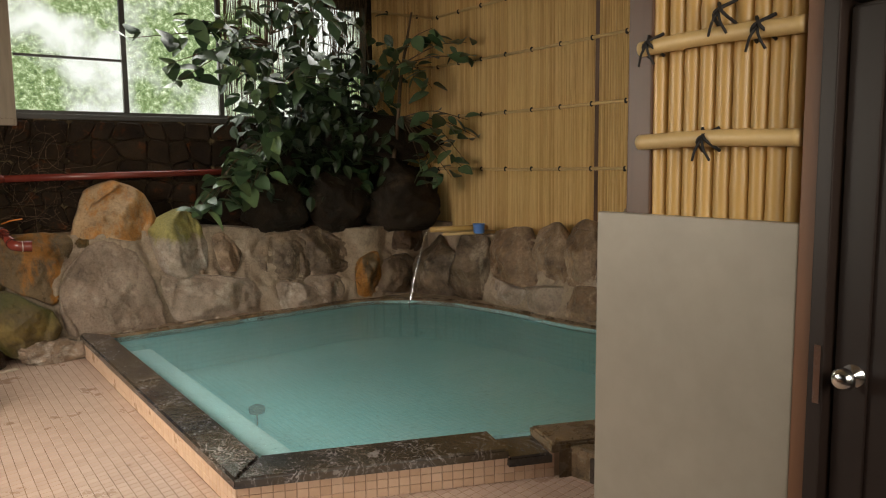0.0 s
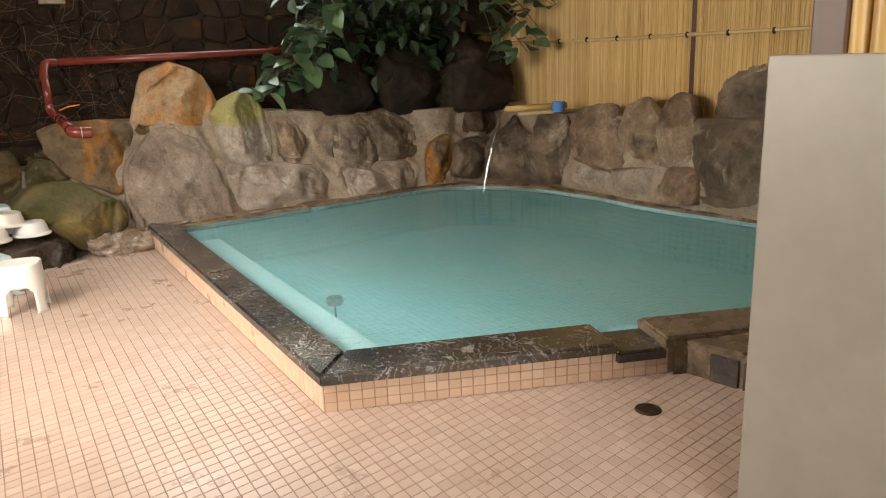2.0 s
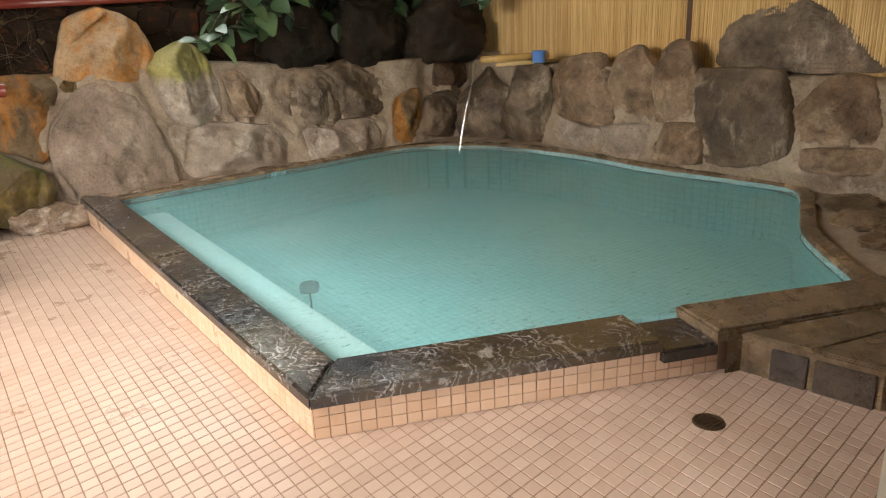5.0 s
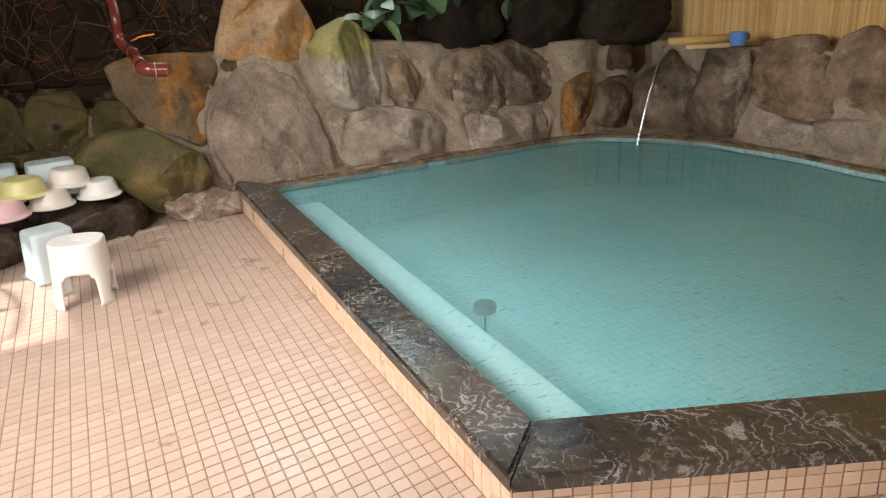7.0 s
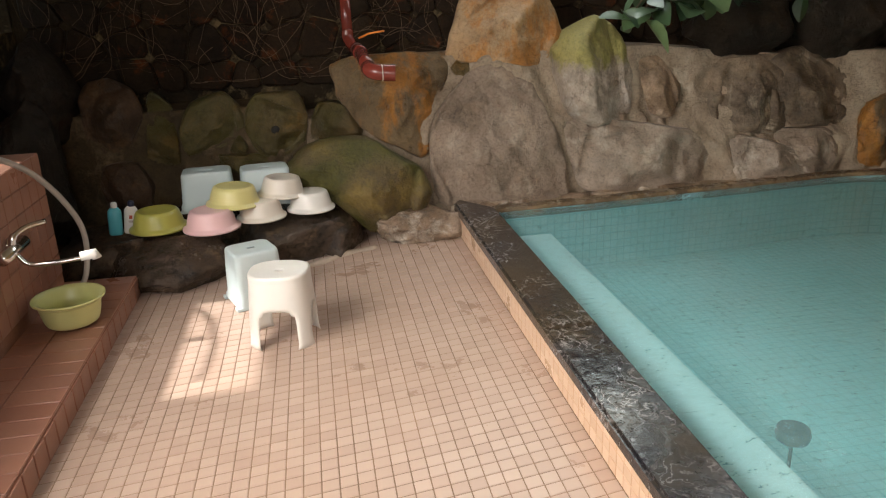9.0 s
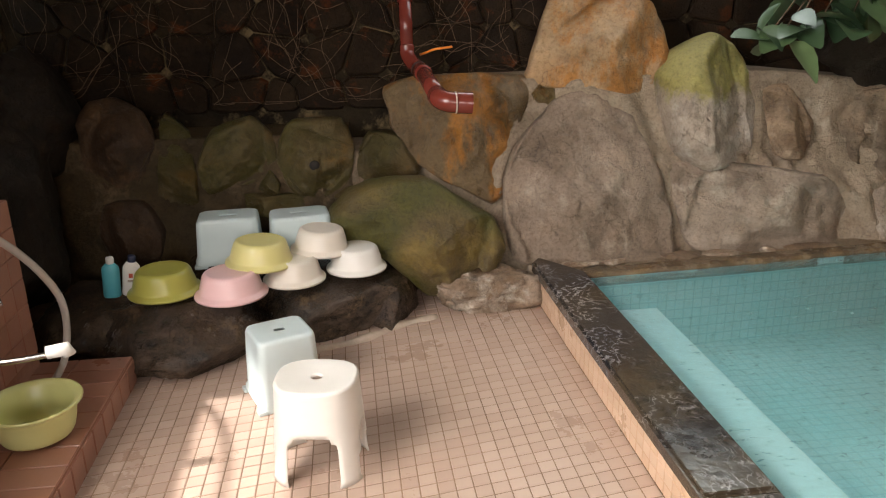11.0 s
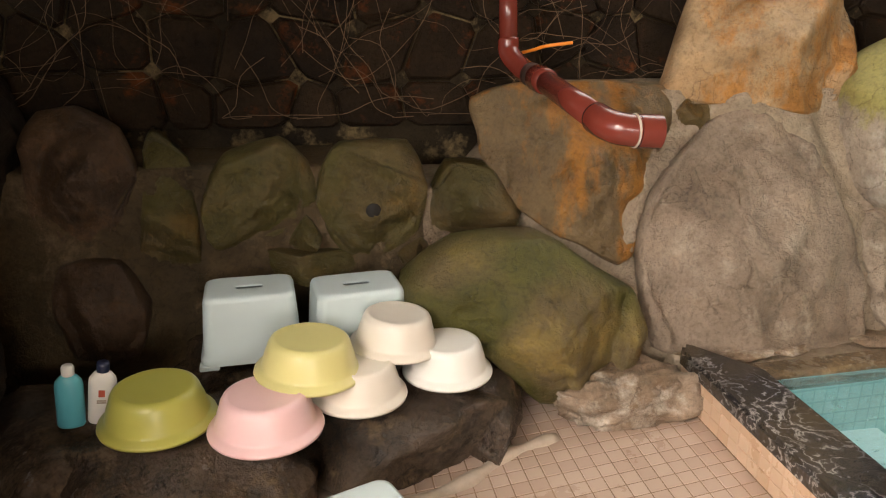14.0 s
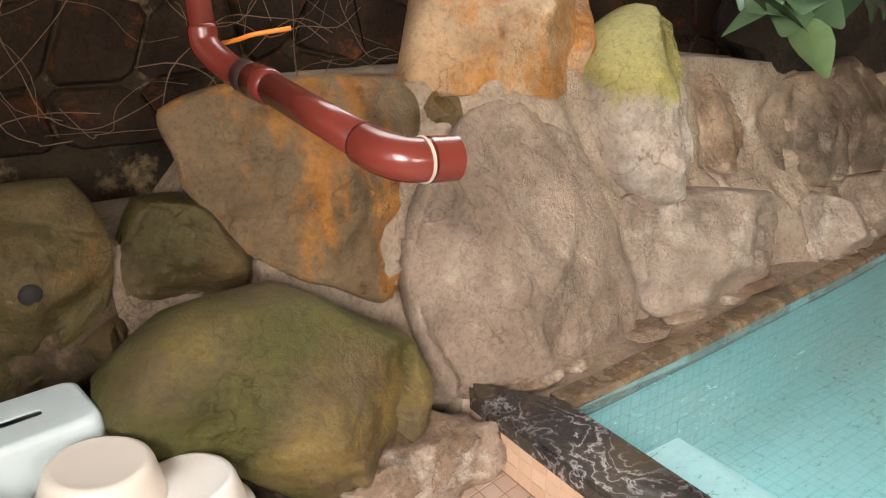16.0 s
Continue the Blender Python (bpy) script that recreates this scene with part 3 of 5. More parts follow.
step_bm = prism([(0.203, 0.203), near(0.43, 0.262), (0.50, 3.44), (0.203, 3.44)], POOL_FLOOR + 0.004, 0.055, 0.01)
part("underwater_step", step_bm, STEP_TILE, pool, "tiled step under the water")
sheet = bmesh.new()
sheet.faces.new([sheet.verts.new((x, y, WATER_Z)) for x, y in POOL])
water = part("water", sheet, WATER)
tagged(water, "milky turquoise hot spring water with faint ripples", "water", kind="structure")
d = part("pool_drain", lathe([(0, 0.345), (0.035, 0.347), (0.05, 0.34), (0.055, 0.32), (0.05, 0.30), (0.006, 0.295), (0.006, 0)], 24), ROPE, pool, "dark round standpipe drain beside the step")
d.matrix_world = pose(0.60, 1.25, POOL_FLOOR)

curb = empty("pool_curb", pose(0, 0, 0), "low pool curb faced with salmon tiles and capped in black marble", "pool curb", kind="structure")
E1 = near(1.66, 0.0)
bm = prism([(0.004, 0.004), near(2.72, 0.004), near(2.72, 0.252), (0.196, 0.196), (0.196, 3.64), (0.004, 3.8)], -0.1, 0.135)
part("curb_core", bm, GROUT, curb)


def slab(name, points, z0, z1, material, parent, label="", bevel=0.012):
    return part(name, prism(points, z0, z1, bevel), material, parent, label)


slab("coping", [(-0.015, -0.016), (0.198, 0.196), (0.205, 1.93), (-0.015, 1.93)], 0.137, RIM, MARBLE, curb, "black marble coping with white veins")
slab("coping", [(-0.015, 1.933), (0.205, 1.933), (0.205, 3.625), (0.03, 3.87), (-0.015, 3.80)], 0.137, RIM + 0.002, MARBLE, curb, "black marble coping with white veins")
slab("coping", [(-0.012, -0.02), near(1.36, -0.022), near(1.34, 0.268), (0.202, 0.196)], 0.137, RIM + 0.001, MARBLE, curb, "black marble coping with white veins")
slab("spillway", [near(1.363, -0.03), near(1.60, -0.03), near(1.60, 0.25), near(1.345, 0.25)], 0.09, 0.142, MARBLE, curb, "lowered wet stone spillway")
slab("coping", [near(1.603, -0.02), near(2.75, -0.02), near(2.75, 0.262), near(1.59, 0.268)], 0.137, RIM + 0.004, ROCK["slab"], curb, "wet dark stone coping")

# thin brown rim round the far side, and the stones behind it
n_far = len(FAR_EDGE)
outer = []
for i, (x, y) in enumerate(FAR_EDGE):
    x0, y0 = FAR_EDGE[max(i - 1, 0)]
    x1, y1 = FAR_EDGE[min(i + 1, n_far - 1)]
    dx, dy = x1 - x0, y1 - y0
    k = math.hypot(dx, dy)
    outer.append((x + dy / k * 0.085, y - dx / k * 0.085))
rim_bm = bmesh.new()
cols = []
for i in range(n_far):
    (x, y), (xo, yo) = FAR_EDGE[i], outer[i]
    wob = 0.006 * noise.noise(Vector((x * 3, y * 3, 0)))
    cols.append([rim_bm.verts.new(q) for q in ((x, y, 0.11), (x, y, 0.165 + wob), (x + (xo - x) * 0.12, y + (yo - y) * 0.12, 0.176 + wob), (xo, yo, 0.178 + wob), (xo, yo, 0.05))])
for a, c in zip(cols, cols[1:]):
    for k in range(4):
        rim_bm.faces.new((a[k], c[k], c[k + 1], a[k + 1]))
bmesh.ops.recalc_face_normals(rim_bm, faces=rim_bm.faces)
part("rim", rim_bm, ROCK["slab"], curb, "worn brown stone rim along the rocks")

bed = part("rock_bed", prism([near(2.4, -0.02), (4.39, -1.6), (4.39, 4.6), (-0.02, 4.6), (-0.02, 3.83), *[p for p in reversed(outer)]], -0.1, 0.155), MORTAR)
tagged(bed, "brown mortar bed between pool rim and rocks", "mortar bed", kind="structure")

# platform of dark wet stone beside the spillway
plat = empty("stone_step", pose(0, 0, 0), "dark wet stone step beside the pool curb", "step", kind="structure")
part("core", prism([(1.585, -0.64), (1.69, -1.14), (3.3, -1.96), (4.3, -1.96), (4.3, -1.62), near(2.7, -0.025), near(1.64, -0.03)], -0.1, 0.165, 0.008), ROCK["slab"], plat)
rs = random.Random(4)
for pts in ([(1.575, -0.645), (1.635, -0.90), (2.1, -1.02), (2.2, -0.86)], [(1.64, -0.905), (1.69, -1.15), (2.3, -1.45), (2.35, -1.1), (2.11, -1.025)], [(2.21, -0.865), (2.115, -1.02), (2.6, -1.18), (2.75, -1.06)], [(2.36, -1.11), (2.31, -1.455), (3.3, -1.97), (3.3, -1.35), (2.6, -1.19)], [(3.31, -1.97), (4.3, -1.97), (4.3, -1.65), (3.31, -1.3)]):
    slab("slab", pts, 0.16, 0.175 + rs.uniform(-0.004, 0.004), ROCK["slab"], plat, "", 0.006)
for pts in ([(1.60, -0.76), (1.625, -0.76), (1.652, -0.89), (1.627, -0.89)], [(1.634, -0.915), (1.66, -0.915), (1.70, -1.12), (1.675, -1.12)]):
    slab("facing_stone", pts, 0.0, 0.134, ROCK["wet"], plat, "", 0.003)


# ---- rock wall ----
ROCK_EDGES = []


def wall_rock(name, look_of, corners, along, face, lean, seed, depth=None, facets=8, bedded=True):
    """A stone set in a wall along x or y: rounded outline, bulging chipped front, domed back.
    The wall's face stands at face for z = 0.5 and leans back by lean for each metre up."""
    rng = random.Random(seed)
    ca, cz = sum(a for a, z in corners) / len(corners), sum(z for a, z in corners) / len(corners)
    n_c = len(corners)
    curve = bend([(a, z, 0) for a, z in [corners[-1], *corners, corners[0], corners[1]]], 9)[9:-10]
    ring = []
    for k, p in enumerate(curve):
        (a, z), (a2, z2), f = corners[k // 9], corners[(k // 9 + 1) % n_c], (k % 9) / 9
        ring.append((0.5 * (p.x + a + (a2 - a) * f), 0.5 * (p.y + z + (z2 - z) * f)))
    ring = [(ca + (a - ca) * 1.05, cz + (z - cz) * 1.05) for a, z in ring]
    span = min(max(a for a, z in ring) - min(a for a, z in ring), max(z for a, z in ring) - min(z for a, z in ring))
    deep = depth or min(0.17, 0.1 + 0.12 * span)
    off = Vector((seed * 1.7, seed * 0.31, seed * 0.77))
    chips = []
    for _ in range(facets):
        g = rng.uniform(0, math.tau)
        tip = rng.uniform(0.3, 1.1)
        chips.append((math.cos(g) * tip, math.sin(g) * tip, rng.uniform(0.72, 1.0)))

    def put(bm, a, z, out):
        back = face + lean * (z - 0.5) - out
        c0 = face + lean * (cz - 0.5)
        p = (a - ca, back - c0, z - cz) if along == "x" else (back - c0, a - ca, z - cz)
        return bm.verts.new(p)

    bm = bmesh.new()
    rows, steps = [], 28
    for k in range(steps):
        r = 1 - (k / steps) ** 1.25
        row = []
        for a, z in ring:
            da, dz = (a - ca) * r, (z - cz) * r
            w = Vector((da, dz, 0.0)) * (1 / max(span, 0.1)) * 2
            h = (1 - r ** 4.5) ** 0.5
            for gx, gz, lim in chips:
                over = h - (lim - gx * w.x - gz * w.y)
                if over > 0:
                    h -= over * (0.93 if h - over > 0.12 else 0.5)
            q = Vector((a * 1.0 - (a - ca) * (1 - r), 0, cz + dz)) + off
            h = h * deep + noise.fractal(q * 3.0, 0.8, 2.0, 4) * 0.024 * min(1, 3 * (1 - r)) - abs(noise.fractal(q * 4.5 + off, 0.8, 2.0, 3)) * 0.02 * min(1, 3 * (1 - r)) + noise.fractal(q * 12.0, 0.7, 2.1, 4) * 0.013
            e = 1 + 0.05 * noise.noise(q * 9.0) * r
            row.append(put(bm, ca + da * e, cz + dz * e, h))
        rows.append(row)
    for r, out in ((0.97, -0.06), (0.8, -0.13), (0.4, -0.17)):
        rows.insert(0, [put(bm, ca + (a - ca) * r, cz + (z - cz) * r, out) for a, z in ring])
    n = len(ring)
    for lo_, hi_ in zip(rows, rows[1:]):
        for k in range(n):
            bm.faces.new((lo_[k], lo_[(k + 1) % n], hi_[(k + 1) % n], hi_[k]))
    bm.faces.new(rows[0])
    bm.faces.new(rows[-1])
    bmesh.ops.recalc_face_normals(bm, faces=bm.faces)
    ob = part(name, bm, ROCK[look_of], None, "", True)
    c0 = face + lean * (cz - 0.5)
    ob.matrix_world = pose(ca, c0, cz) if along == "x" else pose(c0, ca, cz)
    for a, z in ring[::2] if bedded else []:
        ROCK_EDGES.append((along, a, z, face + lean * (z - 0.5)))
    return tagged(ob, ROCK_WORDS[look_of], "rock", "rocks of the bath")


def mortar_wall(name, along, a0, a1, top, behind, material, label):
    """A trowelled face between the stones: it meets each stone's edge and sinks a little away from it."""
    edges = np.array([e[1:] for e in ROCK_EDGES if e[0] == along])
    bm = bmesh.new()
    nu, nv = int(abs(a1 - a0) / 0.022), 44
    grid = []
    for i in range(nu + 1):
        a = a0 + (a1 - a0) * i / nu
        row, head = [], top(a)
        for j in range(nv + 1):
            z = 0.06 + (head - 0.06) * min(j / (nv - 5), 1)
            d2 = (edges[:, 0] - a) ** 2 + (edges[:, 1] - z) ** 2
            w = 1 / (d2 + 0.0006) ** 1.5
            y = float((w * edges[:, 2]).sum() / w.sum()) - 0.016 + min(math.sqrt(float(d2.min())), 0.08) * 0.5
            y += noise.fractal(Vector((a * 5, z * 5, 3.0)), 0.8, 2.0, 4) * 0.014
            if j > nv - 5:
                y += (behind - y) * (j - nv + 5) / 5
            row.append(bm.verts.new((a, y, z) if along == "x" else (y, a, z)))
        grid.append(row)
    for i in range(nu):
        for j in range(nv):
            bm.faces.new((grid[i][j], grid[i + 1][j], grid[i + 1][j + 1], grid[i][j + 1]))
    bmesh.ops.recalc_face_normals(bm, faces=bm.faces)
    return tagged(part(name, bm, material, None, "", True), label, "rock wall", kind="structure")


# stones of the rear wall, then those under the reed screen
wall_rock('boulder', 'ochre', [(-0.68, 1.01), (-0.52, 1.06), (-0.2, 1.06), (0.01, 1.05), (0.06, 0.95), (-0.06, 0.74), (-0.11, 0.5), (-0.18, 0.44), (-0.38, 0.54), (-0.55, 0.65), (-0.65, 0.83)], 'x', 4.1, 0.2, 300)
wall_rock('boulder', 'pale_grey', [(0.28, 0.98), (0.54, 0.83), (0.68, 0.53), (0.72, 0.14), (0.42, 0.13), (0.09, 0.15), (-0.08, 0.18), (-0.11, 0.34), (-0.11, 0.59), (-0.01, 0.76), (0.16, 0.91)], 'x', 3.97, 0.25, 301, depth=0.17)
wall_rock('boulder', 'orange', [(0.08, 1.11), (0.2, 1.42), (0.45, 1.52), (0.7, 1.39), (0.82, 1.1), (0.62, 0.95), (0.08, 1.02)], 'x', 4.15, 0.2, 302, depth=0.27, facets=5, bedded=False)
wall_rock('boulder', 'pale', [(0.82, 1.15), (1.03, 1.23), (1.2, 1.09), (1.29, 0.84), (1.24, 0.65), (0.95, 0.56), (0.8, 0.65), (0.73, 0.89), (0.72, 1.04)], 'x', 4.05, 0.25, 303, depth=0.26, facets=2)
wall_rock('boulder', 'pale_grey', [(0.74, 0.58), (0.98, 0.61), (1.57, 0.51), (1.83, 0.33), (1.98, 0.1), (1.81, 0.05), (0.89, 0.18), (0.8, 0.41)], 'x', 3.95, 0.15, 304)
wall_rock('boulder', 'moss', [(-0.98, 0.49), (-0.81, 0.6), (-0.54, 0.61), (-0.36, 0.5), (-0.22, 0.41), (-0.16, 0.26), (-0.23, 0.14), (-0.43, 0.08), (-0.55, 0.09), (-0.74, 0.27), (-0.95, 0.39)], 'x', 3.87, 0.25, 305, depth=0.27, facets=5, bedded=False)
wall_rock('stone', 'olive', [(-0.98, 0.49), (-0.89, 0.54), (-0.86, 0.51), (-0.94, 0.44)], 'x', 4.12, 0.2, 306)
wall_rock('boulder', 'olive', [(-0.84, 0.69), (-0.78, 0.79), (-0.63, 0.78), (-0.53, 0.62), (-0.6, 0.52), (-0.82, 0.53), (-0.85, 0.61)], 'x', 4.15, 0.2, 307)
holed = wall_rock('boulder', 'olive', [(-1.23, 0.77), (-1.16, 0.86), (-0.93, 0.86), (-0.87, 0.72), (-0.9, 0.56), (-1.02, 0.49), (-1.18, 0.51), (-1.24, 0.66)], 'x', 4.15, 0.2, 308)
wall_rock('boulder', 'olive', [(-1.63, 0.68), (-1.56, 0.83), (-1.38, 0.88), (-1.28, 0.8), (-1.26, 0.68), (-1.33, 0.58), (-1.54, 0.52), (-1.62, 0.57)], 'x', 4.15, 0.2, 309)
wall_rock('stone', 'olive', [(-1.35, 0.54), (-1.29, 0.63), (-1.24, 0.56), (-1.27, 0.51)], 'x', 4.12, 0.2, 310)
wall_rock('boulder', 'brown', [(-2.2, 0.87), (-2.14, 0.97), (-2.02, 0.99), (-1.9, 0.92), (-1.85, 0.77), (-1.93, 0.56), (-2.06, 0.53), (-2.17, 0.65)], 'x', 4.15, 0.2, 311)
wall_rock('boulder', 'olive', [(-1.83, 0.84), (-1.8, 0.89), (-1.69, 0.81), (-1.65, 0.63), (-1.66, 0.48), (-1.77, 0.35), (-1.86, 0.44), (-1.82, 0.68)], 'x', 4.15, 0.2, 312)
wall_rock('boulder', 'brown', [(-2.08, 0.5), (-1.9, 0.51), (-1.82, 0.37), (-1.86, 0.22), (-2.05, 0.21), (-2.11, 0.35)], 'x', 4.08, 0.2, 313)
wall_rock('stone', 'olive', [(-1.6, 0.46), (-1.49, 0.52), (-0.95, 0.5), (-0.96, 0.42), (-1.56, 0.43)], 'x', 4.08, 0.2, 314)
wall_rock('stone', 'olive', [(0.04, 0.95), (0.12, 1.03), (0.17, 0.99), (0.16, 0.89), (0.05, 0.88)], 'x', 4.08, 0.2, 315)
wall_rock('stone', 'grey', [(1.32, 0.94), (1.46, 0.97), (1.62, 0.76), (1.52, 0.58), (1.38, 0.62)], 'x', 4.1, 0.2, 316)
wall_rock('boulder', 'darkgrey', [(1.71, 0.8), (1.89, 0.92), (2.24, 0.93), (2.42, 0.73), (2.55, 0.4), (2.25, 0.42), (1.81, 0.53)], 'x', 4.05, 0.25, 317)
wall_rock('stone', 'pale_grey', [(1.87, 0.44), (2.02, 0.44), (2.46, 0.3), (2.58, 0.11), (1.98, 0.12)], 'x', 3.97, 0.2, 318)
wall_rock('boulder', 'darkgrey', [(2.18, 0.55), (2.25, 0.9), (2.5, 0.98), (2.77, 0.83), (2.92, 0.58), (2.75, 0.47), (2.33, 0.48)], 'x', 4.05, 0.25, 319)
wall_rock('stone', 'pale_grey', [(2.21, 0.28), (2.24, 0.46), (2.6, 0.45), (2.74, 0.36), (2.64, 0.19), (2.32, 0.17)], 'x', 3.97, 0.2, 320)
wall_rock('boulder', 'ochre', [(2.83, 0.36), (2.93, 0.59), (3.14, 0.66), (3.18, 0.19), (2.83, 0.2)], 'x', 3.97, 0.2, 321)
wall_rock('stone', 'darkgrey', [(3.15, 0.24), (3.25, 0.56), (3.55, 0.61), (3.67, 0.45), (3.57, 0.17)], 'x', 3.97, 0.2, 322)
wall_rock('stone', 'brown', [(3.41, 0.71), (3.52, 0.93), (3.84, 0.88), (3.83, 0.61), (3.48, 0.56)], 'x', 4.05, 0.2, 323)
wall_rock('boulder', 'grey', [(2.85, 0.62), (2.85, 0.91), (2.39, 0.97), (2.09, 0.48), (2.28, 0.41), (2.76, 0.44)], 'y', 3.9, 0.26, 326)
wall_rock('stone', 'pale_grey', [(2.72, 0.27), (2.73, 0.42), (2.24, 0.38), (2.19, 0.32), (2.33, 0.2)], 'y', 3.87, 0.26, 327)
wall_rock('boulder', 'grey', [(2.17, 0.44), (2.24, 0.95), (2.01, 1.05), (1.77, 0.85), (1.72, 0.48)], 'y', 3.92, 0.26, 328)
wall_rock('boulder', 'grey', [(1.78, 0.87), (1.71, 1.08), (1.52, 1.08), (1.39, 0.8), (1.36, 0.58), (1.68, 0.5)], 'y', 3.92, 0.26, 329)
wall_rock('stone', 'grey', [(1.66, 0.22), (1.67, 0.46), (1.28, 0.51), (1.19, 0.24)], 'y', 3.88, 0.26, 330)
wall_rock('stone', 'pale_grey', [(2.2, 0.18), (2.19, 0.41), (1.72, 0.46), (1.69, 0.21)], 'y', 3.88, 0.26, 331)
wall_rock('boulder', 'darkgrey', [(1.31, 0.59), (1.36, 0.89), (0.75, 0.91), (0.6, 0.68), (0.55, 0.39), (0.82, 0.27), (1.17, 0.26)], 'y', 3.92, 0.26, 332)
wall_rock('boulder', 'grey', [(0.55, 0.45), (0.58, 0.68), (0.39, 0.9), (0.16, 0.9), (0.03, 0.69), (0.03, 0.51)], 'y', 3.95, 0.26, 333)
wall_rock('stone', 'grey', [(0.48, 0.29), (0.47, 0.43), (0.14, 0.48), (-0.08, 0.49), (-0.04, 0.34)], 'y', 3.9, 0.26, 334)
wall_rock('boulder', 'darkgrey', [(1.46, 0.93), (1.44, 1.17), (1.2, 1.34), (0.79, 1.37), (0.42, 1.23), (0.16, 0.95), (0.46, 0.9), (1.29, 0.89)], 'y', 4.15, 0.26, 335)
# corner stretch uses the darkened mortar to look shaded
mortar_wall("rock_wall_corner", "x", -2.6, -0.88, lambda a: 0.79, 4.64, OLIVE_SHADE_MORTAR, "olive mortar, darkened with painted shade, holding the low stones of the dark corner")
mortar_wall("rock_wall_back", "x", -0.88, 4.3, lambda a: 0.70 + 0.34 * min(max((a + 0.66) / 0.3, 0), 1) - 0.1 * min(max(a - 1.4, 0), 1), 4.64, MORTAR, "pale brown mortar holding the boulders of the rear wall")
mortar_wall("rock_wall_side", "y", 4.5, -1.9, lambda a: 0.88, 4.4, MORTAR, "pale brown mortar holding the boulders under the reed screen")
boulder('boulder', (3.87, 3.70, 0.42), (0.60, 0.75, 0.75), 'darkgrey', 34, taper=0.1)
boulder('boulder', (3.93, 3.10, 0.50), (0.62, 0.60, 0.80), 'darkgrey', 35, taper=0.1)
boulder('boulder', (3.94, -0.42, 0.62), (0.36, 0.65, 0.60), 'grey', 47, taper=0.1)
# rear pile, darkened by its material rather than by the lamps
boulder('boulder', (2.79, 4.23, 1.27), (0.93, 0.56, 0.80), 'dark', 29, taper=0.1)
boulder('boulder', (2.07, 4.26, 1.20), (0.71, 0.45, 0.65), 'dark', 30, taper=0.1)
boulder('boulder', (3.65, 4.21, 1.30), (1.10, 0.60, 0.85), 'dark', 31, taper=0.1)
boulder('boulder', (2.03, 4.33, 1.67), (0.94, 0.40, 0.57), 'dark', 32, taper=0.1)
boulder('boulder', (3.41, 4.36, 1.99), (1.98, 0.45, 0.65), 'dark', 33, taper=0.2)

# a drilled hole in one of the low stones
front = min((holed.matrix_world @ v.co for v in holed.data.vertices if abs(v.co.x + 0.02) < 0.04 and abs(v.co.z - 0.02) < 0.04), key=lambda p: p.y)
dh = part("drilled_hole", lathe([(0, 0.006), (0.02, 0.004), (0.026, -0.004)], 18), ROPE, holed, "dark drilled hole", True)
dh.matrix_world = pose(front.x, front.y + 0.002, front.z, 90, 0, 0)
# flat flagstones on the rim behind the near tip of the coping
for i, (x, y, w, h) in enumerate(((0.22, 3.78, 0.2, 0.10), (0.40, 3.79, 0.16, 0.1), (0.78, 3.80, 0.22, 0.12), (1.0, 3.83, 0.24, 0.1), (1.25, 3.82, 0.1, 0.08), (1.5, 3.84, 0.3, 0.1), (2.1, 3.86, 0.3, 0.1))):
    boulder("flagstone", (x, y, 0.165), (w, h, 0.035), "crack", 200 + i, boxy=5)
# stones on the edge beside the step
for i, (x, y, w, h) in enumerate(((3.75, 0.02, 0.55, 0.3), (3.45, -0.22, 0.5, 0.3), (3.9, -0.5, 0.7, 0.4), (3.2, -0.55, 0.55, 0.36), (3.6, -0.9, 0.7, 0.4))):
    boulder("flagstone", (x, y, 0.17), (w, h, 0.09), "slab", 220 + i, boxy=4)
# ledge of wet rocks under the basins
boulder("boulder", (-1.62, 3.46, 0.10), (0.72, 0.68, 0.36), "wet", 91, boxy=3.4)
boulder("boulder", (-1.03, 3.69, 0.10), (0.74, 0.66, 0.36), "wet", 92, boxy=3.4)
boulder("boulder", (-0.76, 3.74, 0.08), (0.34, 0.5, 0.38), "wet", 93, boxy=3.4)
boulder("boulder", (-2.05, 3.62, 0.06), (0.62, 0.62, 0.34), "wet", 94, boxy=3)
boulder("boulder", (-1.35, 3.95, 0.10), (0.9, 0.6, 0.32), "wet", 97, boxy=4.5)
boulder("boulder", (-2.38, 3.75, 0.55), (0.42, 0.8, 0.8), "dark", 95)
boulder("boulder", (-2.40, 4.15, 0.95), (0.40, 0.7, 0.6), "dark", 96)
boulder("cracked_stone", (-0.27, 3.70, 0.085), (0.56, 0.26, 0.25), "crack", 98, boxy=3.2, rough=2.6)
curbline = part("mortar_edge", rod(bend([(-0.52, 3.62, -0.006), (-0.70, 3.55, 0.0), (-0.86, 3.43, 0.0), (-1.10, 3.33, -0.004), (-1.3, 3.17, -0.008)], 8), [0.022 + 0.005 * math.sin(i * 0.9) for i in range(33)], 8), SEAM, None, "", True)
tagged(curbline, "rough pale mortar seam between tiles and rocks", "mortar", kind="structure")

